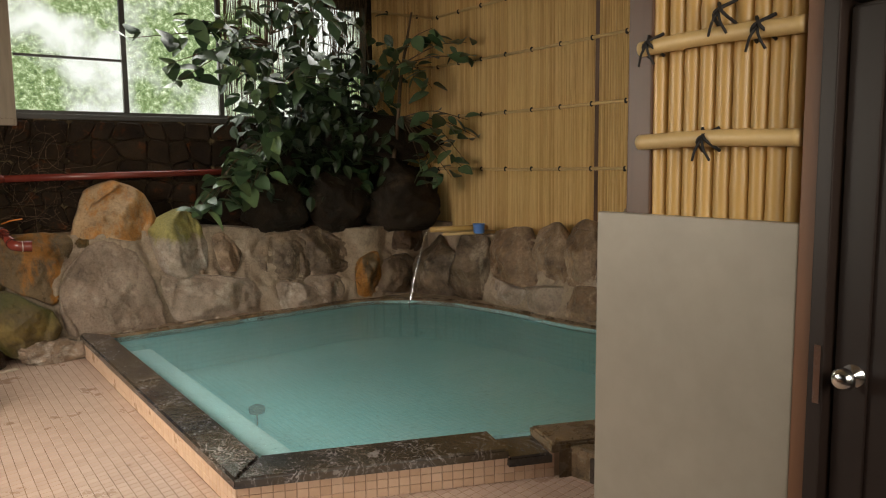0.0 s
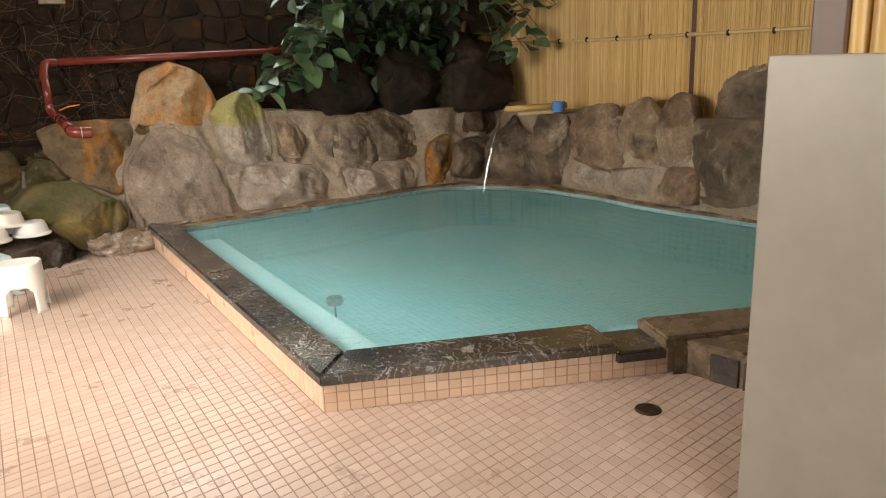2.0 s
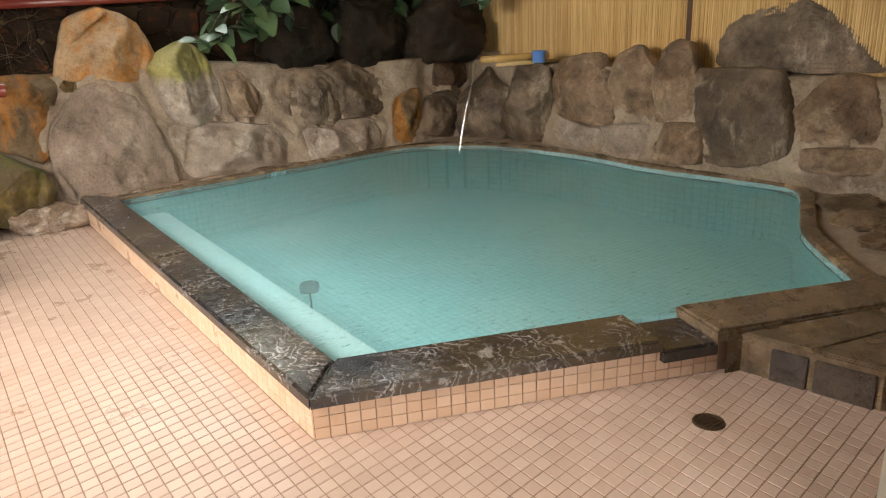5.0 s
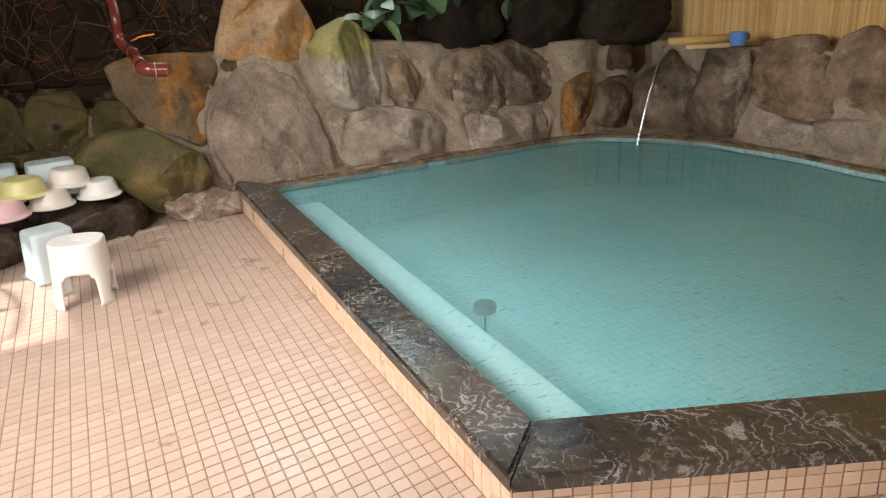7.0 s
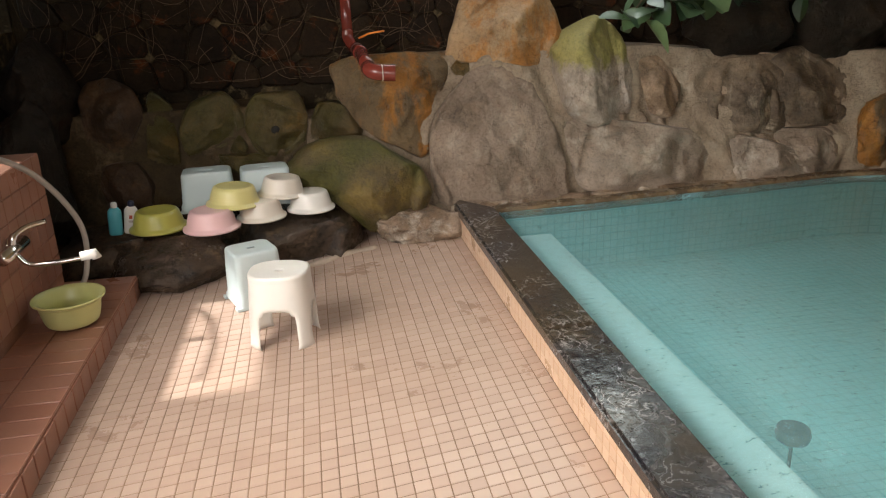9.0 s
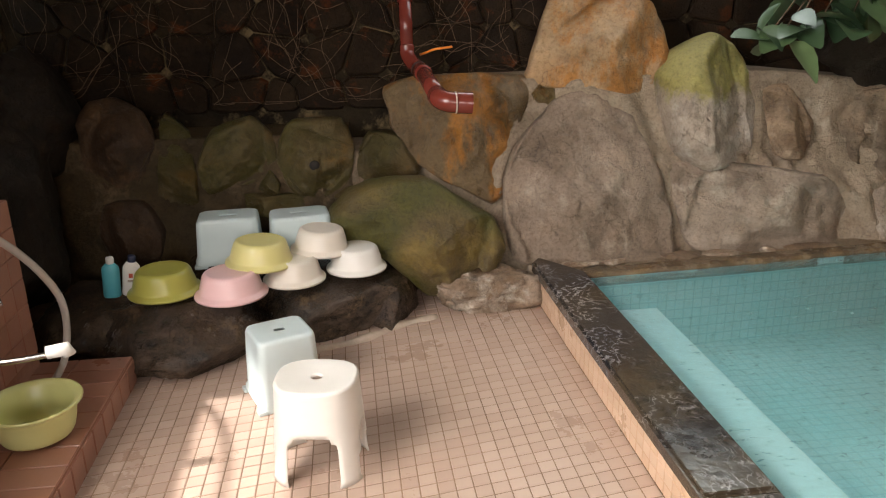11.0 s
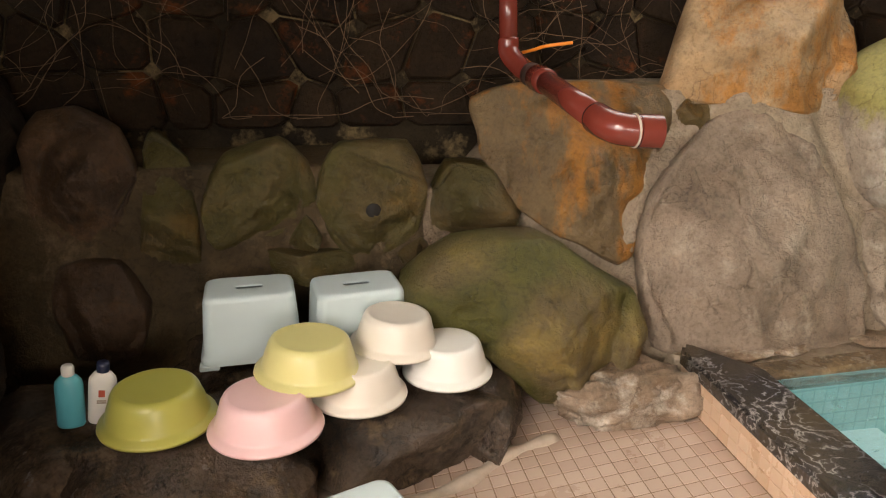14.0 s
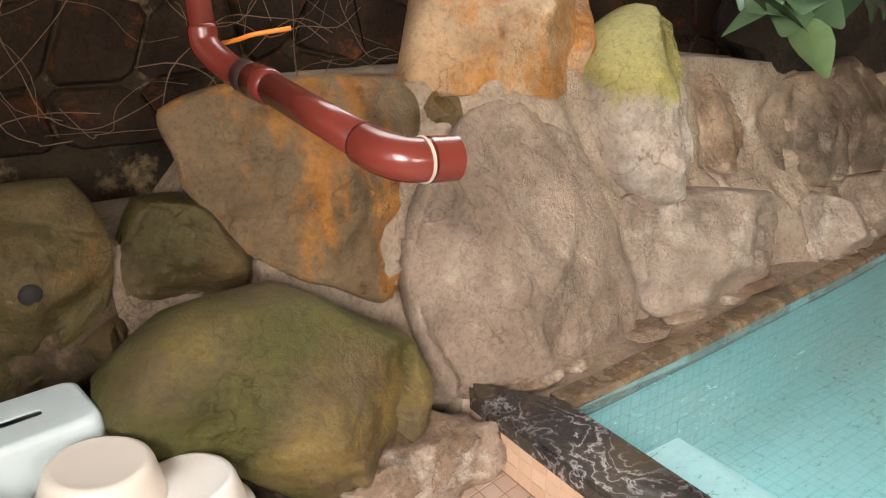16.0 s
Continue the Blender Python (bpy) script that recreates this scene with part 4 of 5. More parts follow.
# ---- stone facing under the window, shade put into its dark colour ----
rs = random.Random(11)
cols_n, rows_n = 25, 6
XS = lambda i, j: -2.55 + 6.0 * (i / cols_n) + (rs.uniform(-0.07, 0.07) if 0 < i < cols_n else 0)
ZS = lambda i, j: 0.86 + 1.24 * (j / rows_n) + (rs.uniform(-0.06, 0.06) if 0 < j < rows_n else 0)
knots = [[(XS(i, j), ZS(i, j)) for j in range(rows_n + 1)] for i in range(cols_n + 1)]
for i in range(cols_n):
    for j in range(rows_n):
        quad = [knots[i][j], knots[i + 1][j], knots[i + 1][j + 1], knots[i][j + 1]]
        cx, cz = sum(q[0] for q in quad) / 4, sum(q[1] for q in quad) / 4
        ring = []
        for (x, z), (x2, z2) in zip(quad, quad[1:] + quad[:1]):
            for f in (0.14, 0.86):
                px, pz = x + (x2 - x) * f, z + (z2 - z) * f
                ring.append((px + (cx - px) * 0.035, pz + (cz - pz) * 0.035))
        bm = bmesh.new()
        dpt = rs.uniform(0.018, 0.035)
        mid = [bm.verts.new((x + (cx - x) * 0.1, NORTH_Y - dpt + rs.uniform(-0.008, 0.008), z + (cz - z) * 0.1)) for x, z in ring]
        rimv = [bm.verts.new((x, NORTH_Y - dpt + 0.014, z)) for x, z in ring]
        back = [bm.verts.new((x, NORTH_Y - 0.002, z)) for x, z in ring]
        bm.faces.new(mid)
        for a, c in ((mid, rimv), (rimv, back)):
            for k in range(8):
                bm.faces.new((a[k], c[k], c[(k + 1) % 8], a[(k + 1) % 8]))
        bmesh.ops.recalc_face_normals(bm, faces=bm.faces)
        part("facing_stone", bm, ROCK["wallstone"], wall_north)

# ---- reed screens ----
def reed_screen(name, along, fixed, a0, a1, z0, z1, rails, battens):
    s = empty(name, pose(0, 0, 0), "tall screen of pale yellow split reeds tied to bamboo rails", "reed screen", kind="structure")
    verts, faces = [], []
    rng = random.Random(len(name) + int(abs(fixed) * 10))
    a = a0
    while a < a1:
        w = rng.uniform(0.014, 0.024)
        g, tip = rng.uniform(-0.003, 0.003), rng.uniform(-0.01, 0.01)
        sect = [(a, 0.0), (a + w * 0.3, -0.009 + g), (a + w * 0.7, -0.009 + g), (a + w - 0.0015, 0.0)]
        n0 = len(verts)
        for z in (z0, z1):
            for q, dpt in sect:
                verts.append((fixed + dpt, q, z) if along == "y" else (q, fixed + dpt, z))
        for k in range(3):
            faces.append((n0 + k, n0 + k + 1, n0 + k + 5, n0 + k + 4))
        a += w
    me = bpy.data.meshes.new("reeds")
    me.from_pydata(verts, [], faces)
    me.materials.append(REED)
    r = new("reeds", me)
    r.parent = s
    tagged(r, kind="stuff")
    for z in rails:
        n = max(3, int((a1 - a0) / 0.25))
        pts, rad = [], []
        for k in range(n * 2 + 1):
            q = a0 + (a1 - a0) * k / (n * 2)
            zz = z + 0.006 * math.sin(q * 1.7)
            pts.append((fixed - 0.018, q, zz) if along == "y" else (q, fixed - 0.018, zz))
            rad.append(0.014 if k % 4 else 0.018)
        part("rail", rod(pts, rad, 8), BAMBOO_RAIL, s, "slim bamboo rail", True)
        q = a0 + 0.2
        while q < a1:
            c = (fixed - 0.018, q, z) if along == "y" else (q, fixed - 0.018, z)
            bm = bmesh.new()
            bmesh.ops.create_icosphere(bm, subdivisions=2, radius=0.022, matrix=Matrix.Translation(c) @ Matrix.Diagonal((1, 0.7, 1.25, 1)))
            part("tie", bm, ROPE, s, "dark twine knot", True)
            q += 0.43
    for q in battens:
        bm = boxed(fixed - 0.014, q - 0.025, z0, fixed - 0.011, q + 0.025, z1) if along == "y" else boxed(q - 0.025, fixed - 0.014, z0, q + 0.025, fixed - 0.011, z1)
        part("batten", bm, BROWN_WOOD, s, "brown wooden batten")
    return s


reed_screen("reed_screen_east", "y", EAST_X - 0.01, -4.4, 4.55, 0.75, TOP - 0.01, [1.59, 2.22, 2.85, 3.45], [1.755, -0.1, -2.0])
reed_screen("reed_screen_north", "x", NORTH_Y - 0.08, 3.46, 4.33, 0.95, TOP - 0.01, [1.59, 2.22, 2.85, 3.45], [])

# ---- entrance partition ----
part_x = 0.82
panel = part("partition_panel", boxed(part_x, -2.245, 0.0, part_x + 0.035, -1.505, 1.48, bevel=0.006), GREY_PANEL)
tagged(panel, "smooth grey painted partition panel with worn edges", "partition", kind="structure")
pst = part("partition_post", boxed(part_x + 0.04, -1.70, 0.0, part_x + 0.14, -1.60, TOP - 0.002, bevel=0.006), BROWN_WOOD)
tagged(pst, "square dark brown timber post", "post", kind="structure")
scr = empty("bamboo_screen", pose(0, 0, 0), "thick yellow bamboo pole screen lashed with black rope", "bamboo screen")
rs = random.Random(3)
q, k = -2.215, 0
while q < -1.715:
    r = rs.uniform(0.026, 0.031)
    lean = 0.012 if q > -1.78 else 0.0
    pts, rad = [], []
    nodes_z = sorted(rs.uniform(1.4, 2.6) for _ in range(3))
    z = 1.30
    for z in np.arange(1.30, 3.6, 0.03):
        pts.append((part_x + 0.075, q + r + lean * math.sin((z - 1.3) * 1.4), float(z)))
        rad.append(r * (1.08 if min(abs(z - m) for m in nodes_z) < 0.016 else 1.0))
    part("pole", rod(pts, rad, 14), BAMBOO, scr, "", True)
    q += 2 * r + 0.001
for z in (1.72, 2.025):
    pts, rad = [], []
    for i in range(31):
        y = -2.23 + 0.56 * i / 30
        pts.append((part_x + 0.022, y, z + 0.004 * math.sin(y * 9)))
        rad.append(0.025 if i not in (9, 22) else 0.028)
    part("rail", rod(pts, rad, 14), BAMBOO_RAIL, scr, "horizontal bamboo rail", True)
def lashing(y, z):
    for sgn, span in ((1, 0.05), (-1, 0.05)):
        bm = rod(bend([(part_x + 0.045, y - sgn * 0.03, z - 0.035), (part_x - 0.008, y - sgn * 0.012, z), (part_x + 0.04, y + sgn * 0.03, z + 0.035)], 6), 0.0055, 6)
        part("lashing", bm, ROPE, scr, "black rope lashing", True)
    for dy in (-0.012, 0.016):
        part("rope_end", rod(bend([(part_x - 0.006, y, z), (part_x - 0.014, y + dy, z - 0.03), (part_x - 0.002, y + dy * 2.2, z - 0.065)], 5), 0.004, 6), ROPE, scr, "loose rope end", True)
for y, z in ((-1.715, 2.03), (-2.10, 2.03), (-1.93, 1.72), (-1.975, 2.09)):
    lashing(y, z)
jamb = part("door_frame", boxed(part_x - 0.005, -2.30, 0.0, part_x + 0.12, -2.247, TOP - 0.002, bevel=0.004), RED_WOOD)
tagged(jamb, "red-brown wooden door post", "door frame", kind="structure")
jamb2 = part("door_frame", boxed(part_x - 0.03, -2.345, 0.0, part_x + 0.12, -2.302, TOP - 0.002, bevel=0.004), DOOR_BROWN)
tagged(jamb2, "dark brown door jamb", "door frame", kind="structure")
head = part("door_frame", boxed(part_x - 0.03, -3.25, 2.06, part_x + 0.12, -2.347, 2.14, bevel=0.004), DOOR_BROWN)
tagged(head, "dark brown door head", "door frame", kind="structure")
wall_entry = part("wall_entry", boxed(part_x + 0.01, -4.5, 2.142, part_x + 0.11, -2.347, TOP - 0.002), DOOR_BROWN)
tagged(wall_entry, "dark panelled wall over the door", "wall", kind="structure")
wall_entry2 = part("wall_entry_side", boxed(part_x + 0.01, -4.5, 0, part_x + 0.11, -3.252, 2.14), DOOR_BROWN)
tagged(wall_entry2, "dark panelled wall beside the door", "wall", kind="structure")
door = empty("door_1", pose(part_x, -2.35, 0), "closed dark brown door with a polished round knob", "door", kind="structure")
part("leaf", boxed(0.02, -0.9, 0.01, 0.06, -0.004, 2.05, bevel=0.004), DOOR_BROWN, door)
part("stile", boxed(0.008, -0.09, 0.02, 0.019, -0.006, 2.04, bevel=0.003), DOOR_BROWN, door)
kn = part("knob", lathe([(0, 0.075), (0.018, 0.073), (0.029, 0.062), (0.031, 0.05), (0.024, 0.036), (0.012, 0.028), (0.012, 0.008), (0.03, 0.005), (0.032, 0)], 28), CHROME, door, "polished metal door knob", True)
kn.matrix_world = pose(part_x + 0.008, -2.405, 1.085, 0, -90, 0)
part("strike_plate", boxed(-0.034, 0.012, 1.0, -0.031, 0.03, 1.16), CHROME, door, "small metal strike plate")

# ---- washing place ----
ledge = empty("washing_ledge", pose(0, 0, 0), "low pink tiled washing ledge along the wall", "ledge", kind="structure")
part("core", boxed(-2.6, -2.6, 0, -1.786, 3.186, 0.108), PINK_GROUT, ledge)
counter = empty("shower_wall", pose(0, 0, 0), "waist-high pink tiled shower wall", "shower wall", kind="structure")
part("core", boxed(-2.59, -2.6, 0.108, -2.126, 3.166, 0.776), PINK_GROUT, counter)


def plate(name, material, w, h, t, bevel):
    """A shared tile mesh: w by h, t thick, chamfered."""
    bm = bmesh.new()
    a = [bm.verts.new(p) for p in ((0, 0, 0), (w, 0, 0), (w, h, 0), (0, h, 0))]
    c = [bm.verts.new(p) for p in ((0, 0, t - bevel), (w, 0, t - bevel), (w, h, t - bevel), (0, h, t - bevel))]
    e = [bm.verts.new(p) for p in ((bevel, bevel, t), (w - bevel, bevel, t), (w - bevel, h - bevel, t), (bevel, h - bevel, t))]
    bm.faces.new(e)
    for lo_, hi_ in ((a, c), (c, e)):
        for k in range(4):
            bm.faces.new((lo_[k], lo_[(k + 1) % 4], hi_[(k + 1) % 4], hi_[k]))
    me = bpy.data.meshes.new(name)
    bm.to_mesh(me)
    bm.free()
    me.materials.append(material)
    return me


def lay(me, name, parent, m):
    ob = new(name, me)
    ob.parent = parent
    ob.matrix_world = m
    return ob


big_pink = plate("pink_tile", PINK_TILE, 0.096, 0.096, 0.006, 0.002)
top_pink = plate("pink_tile", PINK_TILE, 0.196, 0.102, 0.006, 0.002)
for j in range(28):
    y = 3.186 - 0.105 * (j + 1)
    lay(big_pink, "tile", ledge, pose(-1.786, y, 0.006, 90, 0, 90))
    for i in range(2):
        lay(top_pink, "tile", ledge, pose(-1.986 - 0.2 * i + 0.002 + (0.0 if i == 0 else 0.0), y, 0.108))
for i in range(4):
    lay(big_pink, "tile", ledge, pose(-1.79 - 0.1 * i, 3.186, 0.006, 90, 0, 180))
for j in range(22):
    for i in range(6):
        lay(big_pink, "tile", counter, pose(-2.126, 3.066 - 0.1 * j, 0.118 + 0.1 * i + 0.06, 90, 0, 90))
for i in range(5):
    for j in range(6):
        lay(big_pink, "tile", counter, pose(-2.13 - 0.1 * i, 3.166, 0.178 + 0.1 * j, 90, 0, 180))

tap = empty("shower_tap", pose(-2.12, 2.53, 0.50), "chrome wall-mounted shower tap with lever handle", "tap")
part("mixer_body", rod([(0.05, -0.12, 0), (0.05, 0.12, 0)], 0.027, 16), CHROME, tap, "", True)
for dy in (-0.08, 0.08):
    part("wall_flange", rod([(0.007, dy, 0), (0.012, dy, 0), (0.05, dy, 0)], [0.032, 0.03, 0.016], 16), CHROME, tap, "", True)
part("lever", rod(bend([(0.05, 0, 0.02), (0.06, 0.01, 0.055), (0.10, 0.05, 0.08), (0.16, 0.1, 0.085)], 5), [0.016] * 6 + [0.011] * 10, 10), CHROME, tap, "", True)
part("spout", rod(bend([(0.06, 0.0, -0.02), (0.10, 0.0, -0.065), (0.2, 0.01, -0.07), (0.30, 0.03, -0.065)], 6), 0.010, 10), CHROME, tap, "", True)
part("spout_end", rod([(0.29, 0.03, -0.06), (0.345, 0.04, -0.055), (0.35, 0.04, -0.075)], [0.02, 0.022, 0.02], 12), WHITE_PLASTIC, tap, "white plastic spout end", True)
hose = part("shower_hose", rod(bend([(-2.2, 2.15, 1.0), (-2.1, 2.45, 0.92), (-2.02, 2.8, 0.74), (-1.95, 3.02, 0.45), (-1.96, 3.0, 0.22), (-2.0, 2.85, 0.135)], 10), 0.013, 10), HOSE_GREY, None, "", True)
tagged(hose, "grey flexible shower hose hanging over the ledge", "hose")


# ---- basins, stools, bottles ----
def basin(colour, label, m, r=0.135, h=0.105, upside=True):
    """A round bath basin; upside: lying on its rim."""
    prof = [(0, h - 0.002), (r * 0.4, h - 0.003), (r * 0.57, h - 0.003), (r * 0.6, h), (r * 0.65, h - 0.001), (r * 0.71, h - 0.006), (r * 0.755, h - 0.018), (r * 0.785, h - 0.034), (r * 0.82, h * 0.55), (r * 0.865, 0.028), (r * 0.9, 0.02), (r, 0.012), (r * 1.012, 0.006), (r, 0.0), (r * 0.97, 0.004), (r * 0.84, 0.014), (r * 0.78, h * 0.6), (r * 0.7, h - 0.018), (r * 0.6, h - 0.012), (0, h - 0.012)]
    if not upside:
        prof = [(a, h - z) for a, z in prof]
    ob = part("wash_basin", lathe(prof, 48), colour, None, "", True)
    ob.modifiers.new("normals", "WEIGHTED_NORMAL")
    ob.matrix_world = m
    return tagged(ob, label, "basin", "wash basins")


basin(GREEN_PLASTIC, "olive green plastic wash basin upside down on the ledge", pose(-1.695, 3.46, 0.275), 0.152)
basin(PINK_PLASTIC, "pink plastic wash basin upside down on the ledge", pose(-1.41, 3.38, 0.275), 0.150)
basin(CREAM_PLASTIC, "cream plastic wash basin upside down on wet rock", pose(-1.157, 3.515, 0.275), 0.136)
basin(WHITE_PLASTIC, "white plastic wash basin upside down beside the others", pose(-0.884, 3.614, 0.275), 0.136)
basin(YELLOW_PLASTIC, "yellow plastic wash basin stacked over two others", pose(-1.294, 3.506, 0.365, 0, 3, 0), 0.150)
basin(CREAM_PLASTIC, "off-white plastic wash basin stacked on top", pose(-1.039, 3.637, 0.365, 0, 4, 0), 0.136)
basin(LIME_PLASTIC, "pale green plastic basin standing upright on the pink ledge", pose(-1.935, 2.63, 0.122), 0.148, 0.125, False)


def box_stool(colour, label, m, w=0.315, d=0.23, h=0.215, grip=(0.046, 0.021)):
    """A square bath stool: hollow tapered body, flared foot, oval hand hole."""
    st = empty("bath_stool", m, label, "stool", "bath stools")

    def ring(bm, sx, sy, z, cr):
        out = []
        for cxs, cys, a0 in ((1, 1, 0), (-1, 1, 90), (-1, -1, 180), (1, -1, 270)):
            for k in range(6):
                a = radians(a0 + 90 * k / 5)
                out.append(bm.verts.new((cxs * (sx - cr) + cr * math.cos(a), cys * (sy - cr) + cr * math.sin(a), z)))
        return out

    bm = bmesh.new()
    levels = [(0.5, 0.5, 0.0, 0.03), (0.5, 0.5, 0.022, 0.03), (0.475, 0.47, 0.03, 0.03), (0.455, 0.445, h * 0.6, 0.03), (0.44, 0.425, h - 0.018, 0.032), (0.425, 0.405, h - 0.005, 0.034), (0.39, 0.36, h, 0.034)]
    rings = [ring(bm, w * a, d * b, z, c) for a, b, z, c in levels]
    for r0, r1 in zip(rings, rings[1:]):
        for k in range(24):
            bm.faces.new((r0[k], r0[(k + 1) % 24], r1[(k + 1) % 24], r1[k]))
    hole = []
    for k in range(24):
        a = math.atan2(rings[-1][k].co.y, rings[-1][k].co.x)
        hole.append(bm.verts.new((grip[0] * math.cos(a), grip[1] * math.sin(a), h - 0.003)))
    for k in range(24):
        bm.faces.new((rings[-1][k], rings[-1][(k + 1) % 24], hole[(k + 1) % 24], hole[k]))
    inner = [bm.verts.new(v.co + Vector((0, 0, -0.006))) for v in hole]
    for k in range(24):
        bm.faces.new((hole[k], hole[(k + 1) % 24], inner[(k + 1) % 24], inner[k]))
    bmesh.ops.recalc_face_normals(bm, faces=bm.faces)
    body = part("body", bm, colour, st, "", True)
    body.modifiers.new("normals", "WEIGHTED_NORMAL")
    for sx in (-1, 1):
        for sy in (-1, 1):
            part("foot", boxed(sx * w * 0.42 - 0.03, sy * d * 0.42 - 0.02, -0.012, sx * w * 0.42 + 0.03, sy * d * 0.42 + 0.02, 0.004, bevel=0.004), colour, st)
    return st


box_stool(BLUE_PLASTIC, "pale blue-white square plastic stool on the rock ledge", pose(-1.473, 3.868, 0.275, 0, 0, 4))
box_stool(BLUE_PLASTIC, "pale blue-white square plastic stool beside another", pose(-1.139, 3.85, 0.275, 0, 0, 8))
box_stool(BLUE_PLASTIC, "pale blue square plastic stool standing on the floor tiles", pose(-1.185, 2.99, 0.013, 0, 0, 22), 0.25, 0.24, 0.265, (0.024, 0.02))


def arch_stool(m):
    """A taller round-fronted stool with arched openings between four legs."""
    st = empty("bath_stool", m, "white plastic bath stool with arched legs on the tiles", "stool", "bath stools")
    h, n = 0.325, 48

    def outline(a, s):
        c, q = math.cos(a), math.sin(a)
        r = (abs(c) ** 2.6 + abs(q) ** 2.6) ** (-1 / 2.6)
        return (0.155 * s * c * r, (0.125 if q > 0 else 0.155) * s * q * r)

    shell = []
    for inset in (0.0, 0.006):
        bm_rows = []
        for j in range(15):
            f = j / 14
            z = (h - 0.028) * f
            s = 1.0 - 0.15 * f
            bm_rows.append([(*outline(math.tau * k / n, s - inset * 6), z) for k in range(n)])
        shell.append(bm_rows)
    bm = bmesh.new()
    vs = [[[bm.verts.new(p) for p in row] for row in rows] for rows in shell]

    def open_at(k, j):
        a = (k + 0.5) / n * 360
        f = (j + 0.5) / 14
        for mid, half in ((270, 33), (90, 33), (0, 27), (180, 27)):
            d = abs((a - mid + 180) % 360 - 180)
            if f < 0.6 and d < half * math.sqrt(max(0, 1 - (f / 0.62) ** 3.5)):
                return True
        return False

    for j in range(14):
        for k in range(n):
            k2 = (k + 1) % n
            if open_at(k, j):
                continue
            bm.faces.new((vs[0][j][k], vs[0][j][k2], vs[0][j + 1][k2], vs[0][j + 1][k]))
            bm.faces.new((vs[1][j][k2], vs[1][j][k], vs[1][j + 1][k], vs[1][j + 1][k2]))
            for kk, side in ((k - 1, k), (k + 1, k2)):
                if open_at(kk % n, j):
                    bm.faces.new((vs[0][j][side], vs[1][j][side], vs[1][j + 1][side], vs[0][j + 1][side]))
            if j == 0:
                bm.faces.new((vs[0][0][k], vs[1][0][k], vs[1][0][k2], vs[0][0][k2]))
            elif open_at(k, j - 1):
                bm.faces.new((vs[0][j][k], vs[1][j][k], vs[1][j][k2], vs[0][j][k2]))
    loose = [v for v in bm.verts if not v.link_faces]
    bmesh.ops.delete(bm, geom=loose, context="VERTS")
    bmesh.ops.smooth_vert(bm, verts=[v for v in bm.verts if 0.01 < v.co.z < h - 0.05], factor=0.4, use_axis_x=True, use_axis_y=True, use_axis_z=True)
    bmesh.ops.smooth_vert(bm, verts=[v for v in bm.verts if 0.01 < v.co.z < h - 0.05], factor=0.5, use_axis_x=True, use_axis_y=True, use_axis_z=True)
    bmesh.ops.recalc_face_normals(bm, faces=bm.faces)
    part("body", bm, WHITE_PLASTIC, st, "", True)
    bm = bmesh.new()
    rows = []
    for s, z in ((0.85, h - 0.029), (0.855, h - 0.012), (0.83, h - 0.003), (0.78, h), (0.5, h - 0.006)):
        rows.append([bm.verts.new((*outline(math.tau * k / n, s), z)) for k in range(n)])
    for rad, z in ((0.022, h - 0.009), (0.018, h - 0.014), (0.018, h - 0.02)):
        rows.append([bm.verts.new((rad * math.cos(math.tau * k / n), rad * math.sin(math.tau * k / n), z)) for k in range(n)])
    for r0, r1 in zip(rows, rows[1:]):
        for k in range(n):
            bm.faces.new((r0[k], r0[(k + 1) % n], r1[(k + 1) % n], r1[k]))
    bmesh.ops.recalc_face_normals(bm, faces=bm.faces)
    part("seat", bm, WHITE_PLASTIC, st, "", True).modifiers.new("normals", "WEIGHTED_NORMAL")
    return st


arch_stool(pose(-1.028, 2.515, 0.001, 0, 0, -10))


def bottle(m, colour, cap, label, mark=None):
    b = empty("bottle", m, label, "bottle", "toiletries")
    bm = bmesh.new()
    rows = []
    for s, z in ((0.9, 0.0), (1.0, 0.006), (1.0, 0.12), (0.93, 0.135), (0.6, 0.15), (0.35, 0.154)):
        rows.append([bm.verts.new((0.036 * s * math.cos(k * math.tau / 24), 0.022 * s * math.sin(k * math.tau / 24), z)) for k in range(24)])
    for r0, r1 in zip(rows, rows[1:]):
        for k in range(24):
            bm.faces.new((r0[k], r0[(k + 1) % 24], r1[(k + 1) % 24], r1[k]))
    bm.faces.new(rows[0][::-1])
    part("body", bm, colour, b, "", True)
    part("cap", lathe([(0.016, 0.152), (0.017, 0.172), (0.014, 0.18), (0, 0.181)], 20), cap, b, "", True)
    if mark:
        part("mark", boxed(-0.008, -0.0235, 0.085, 0.008, -0.0222, 0.105), mark, b, "small red mark")
        for z in (0.072, 0.066):
            part("text_bar", boxed(-0.012, -0.0235, z, 0.012, -0.0222, z + 0.003), GROUT, b)
    return b


bottle(pose(-1.865, 3.55, 0.235, 0, 8, 8), WHITE_PLASTIC, DARK_PLASTIC, "white toiletry bottle with dark cap leaning on rock", RED_INK)
bottle(pose(-1.94, 3.54, 0.235, 0, 4, 10), CYAN_PLASTIC, WHITE_PLASTIC, "turquoise toiletry bottle with pale cap")

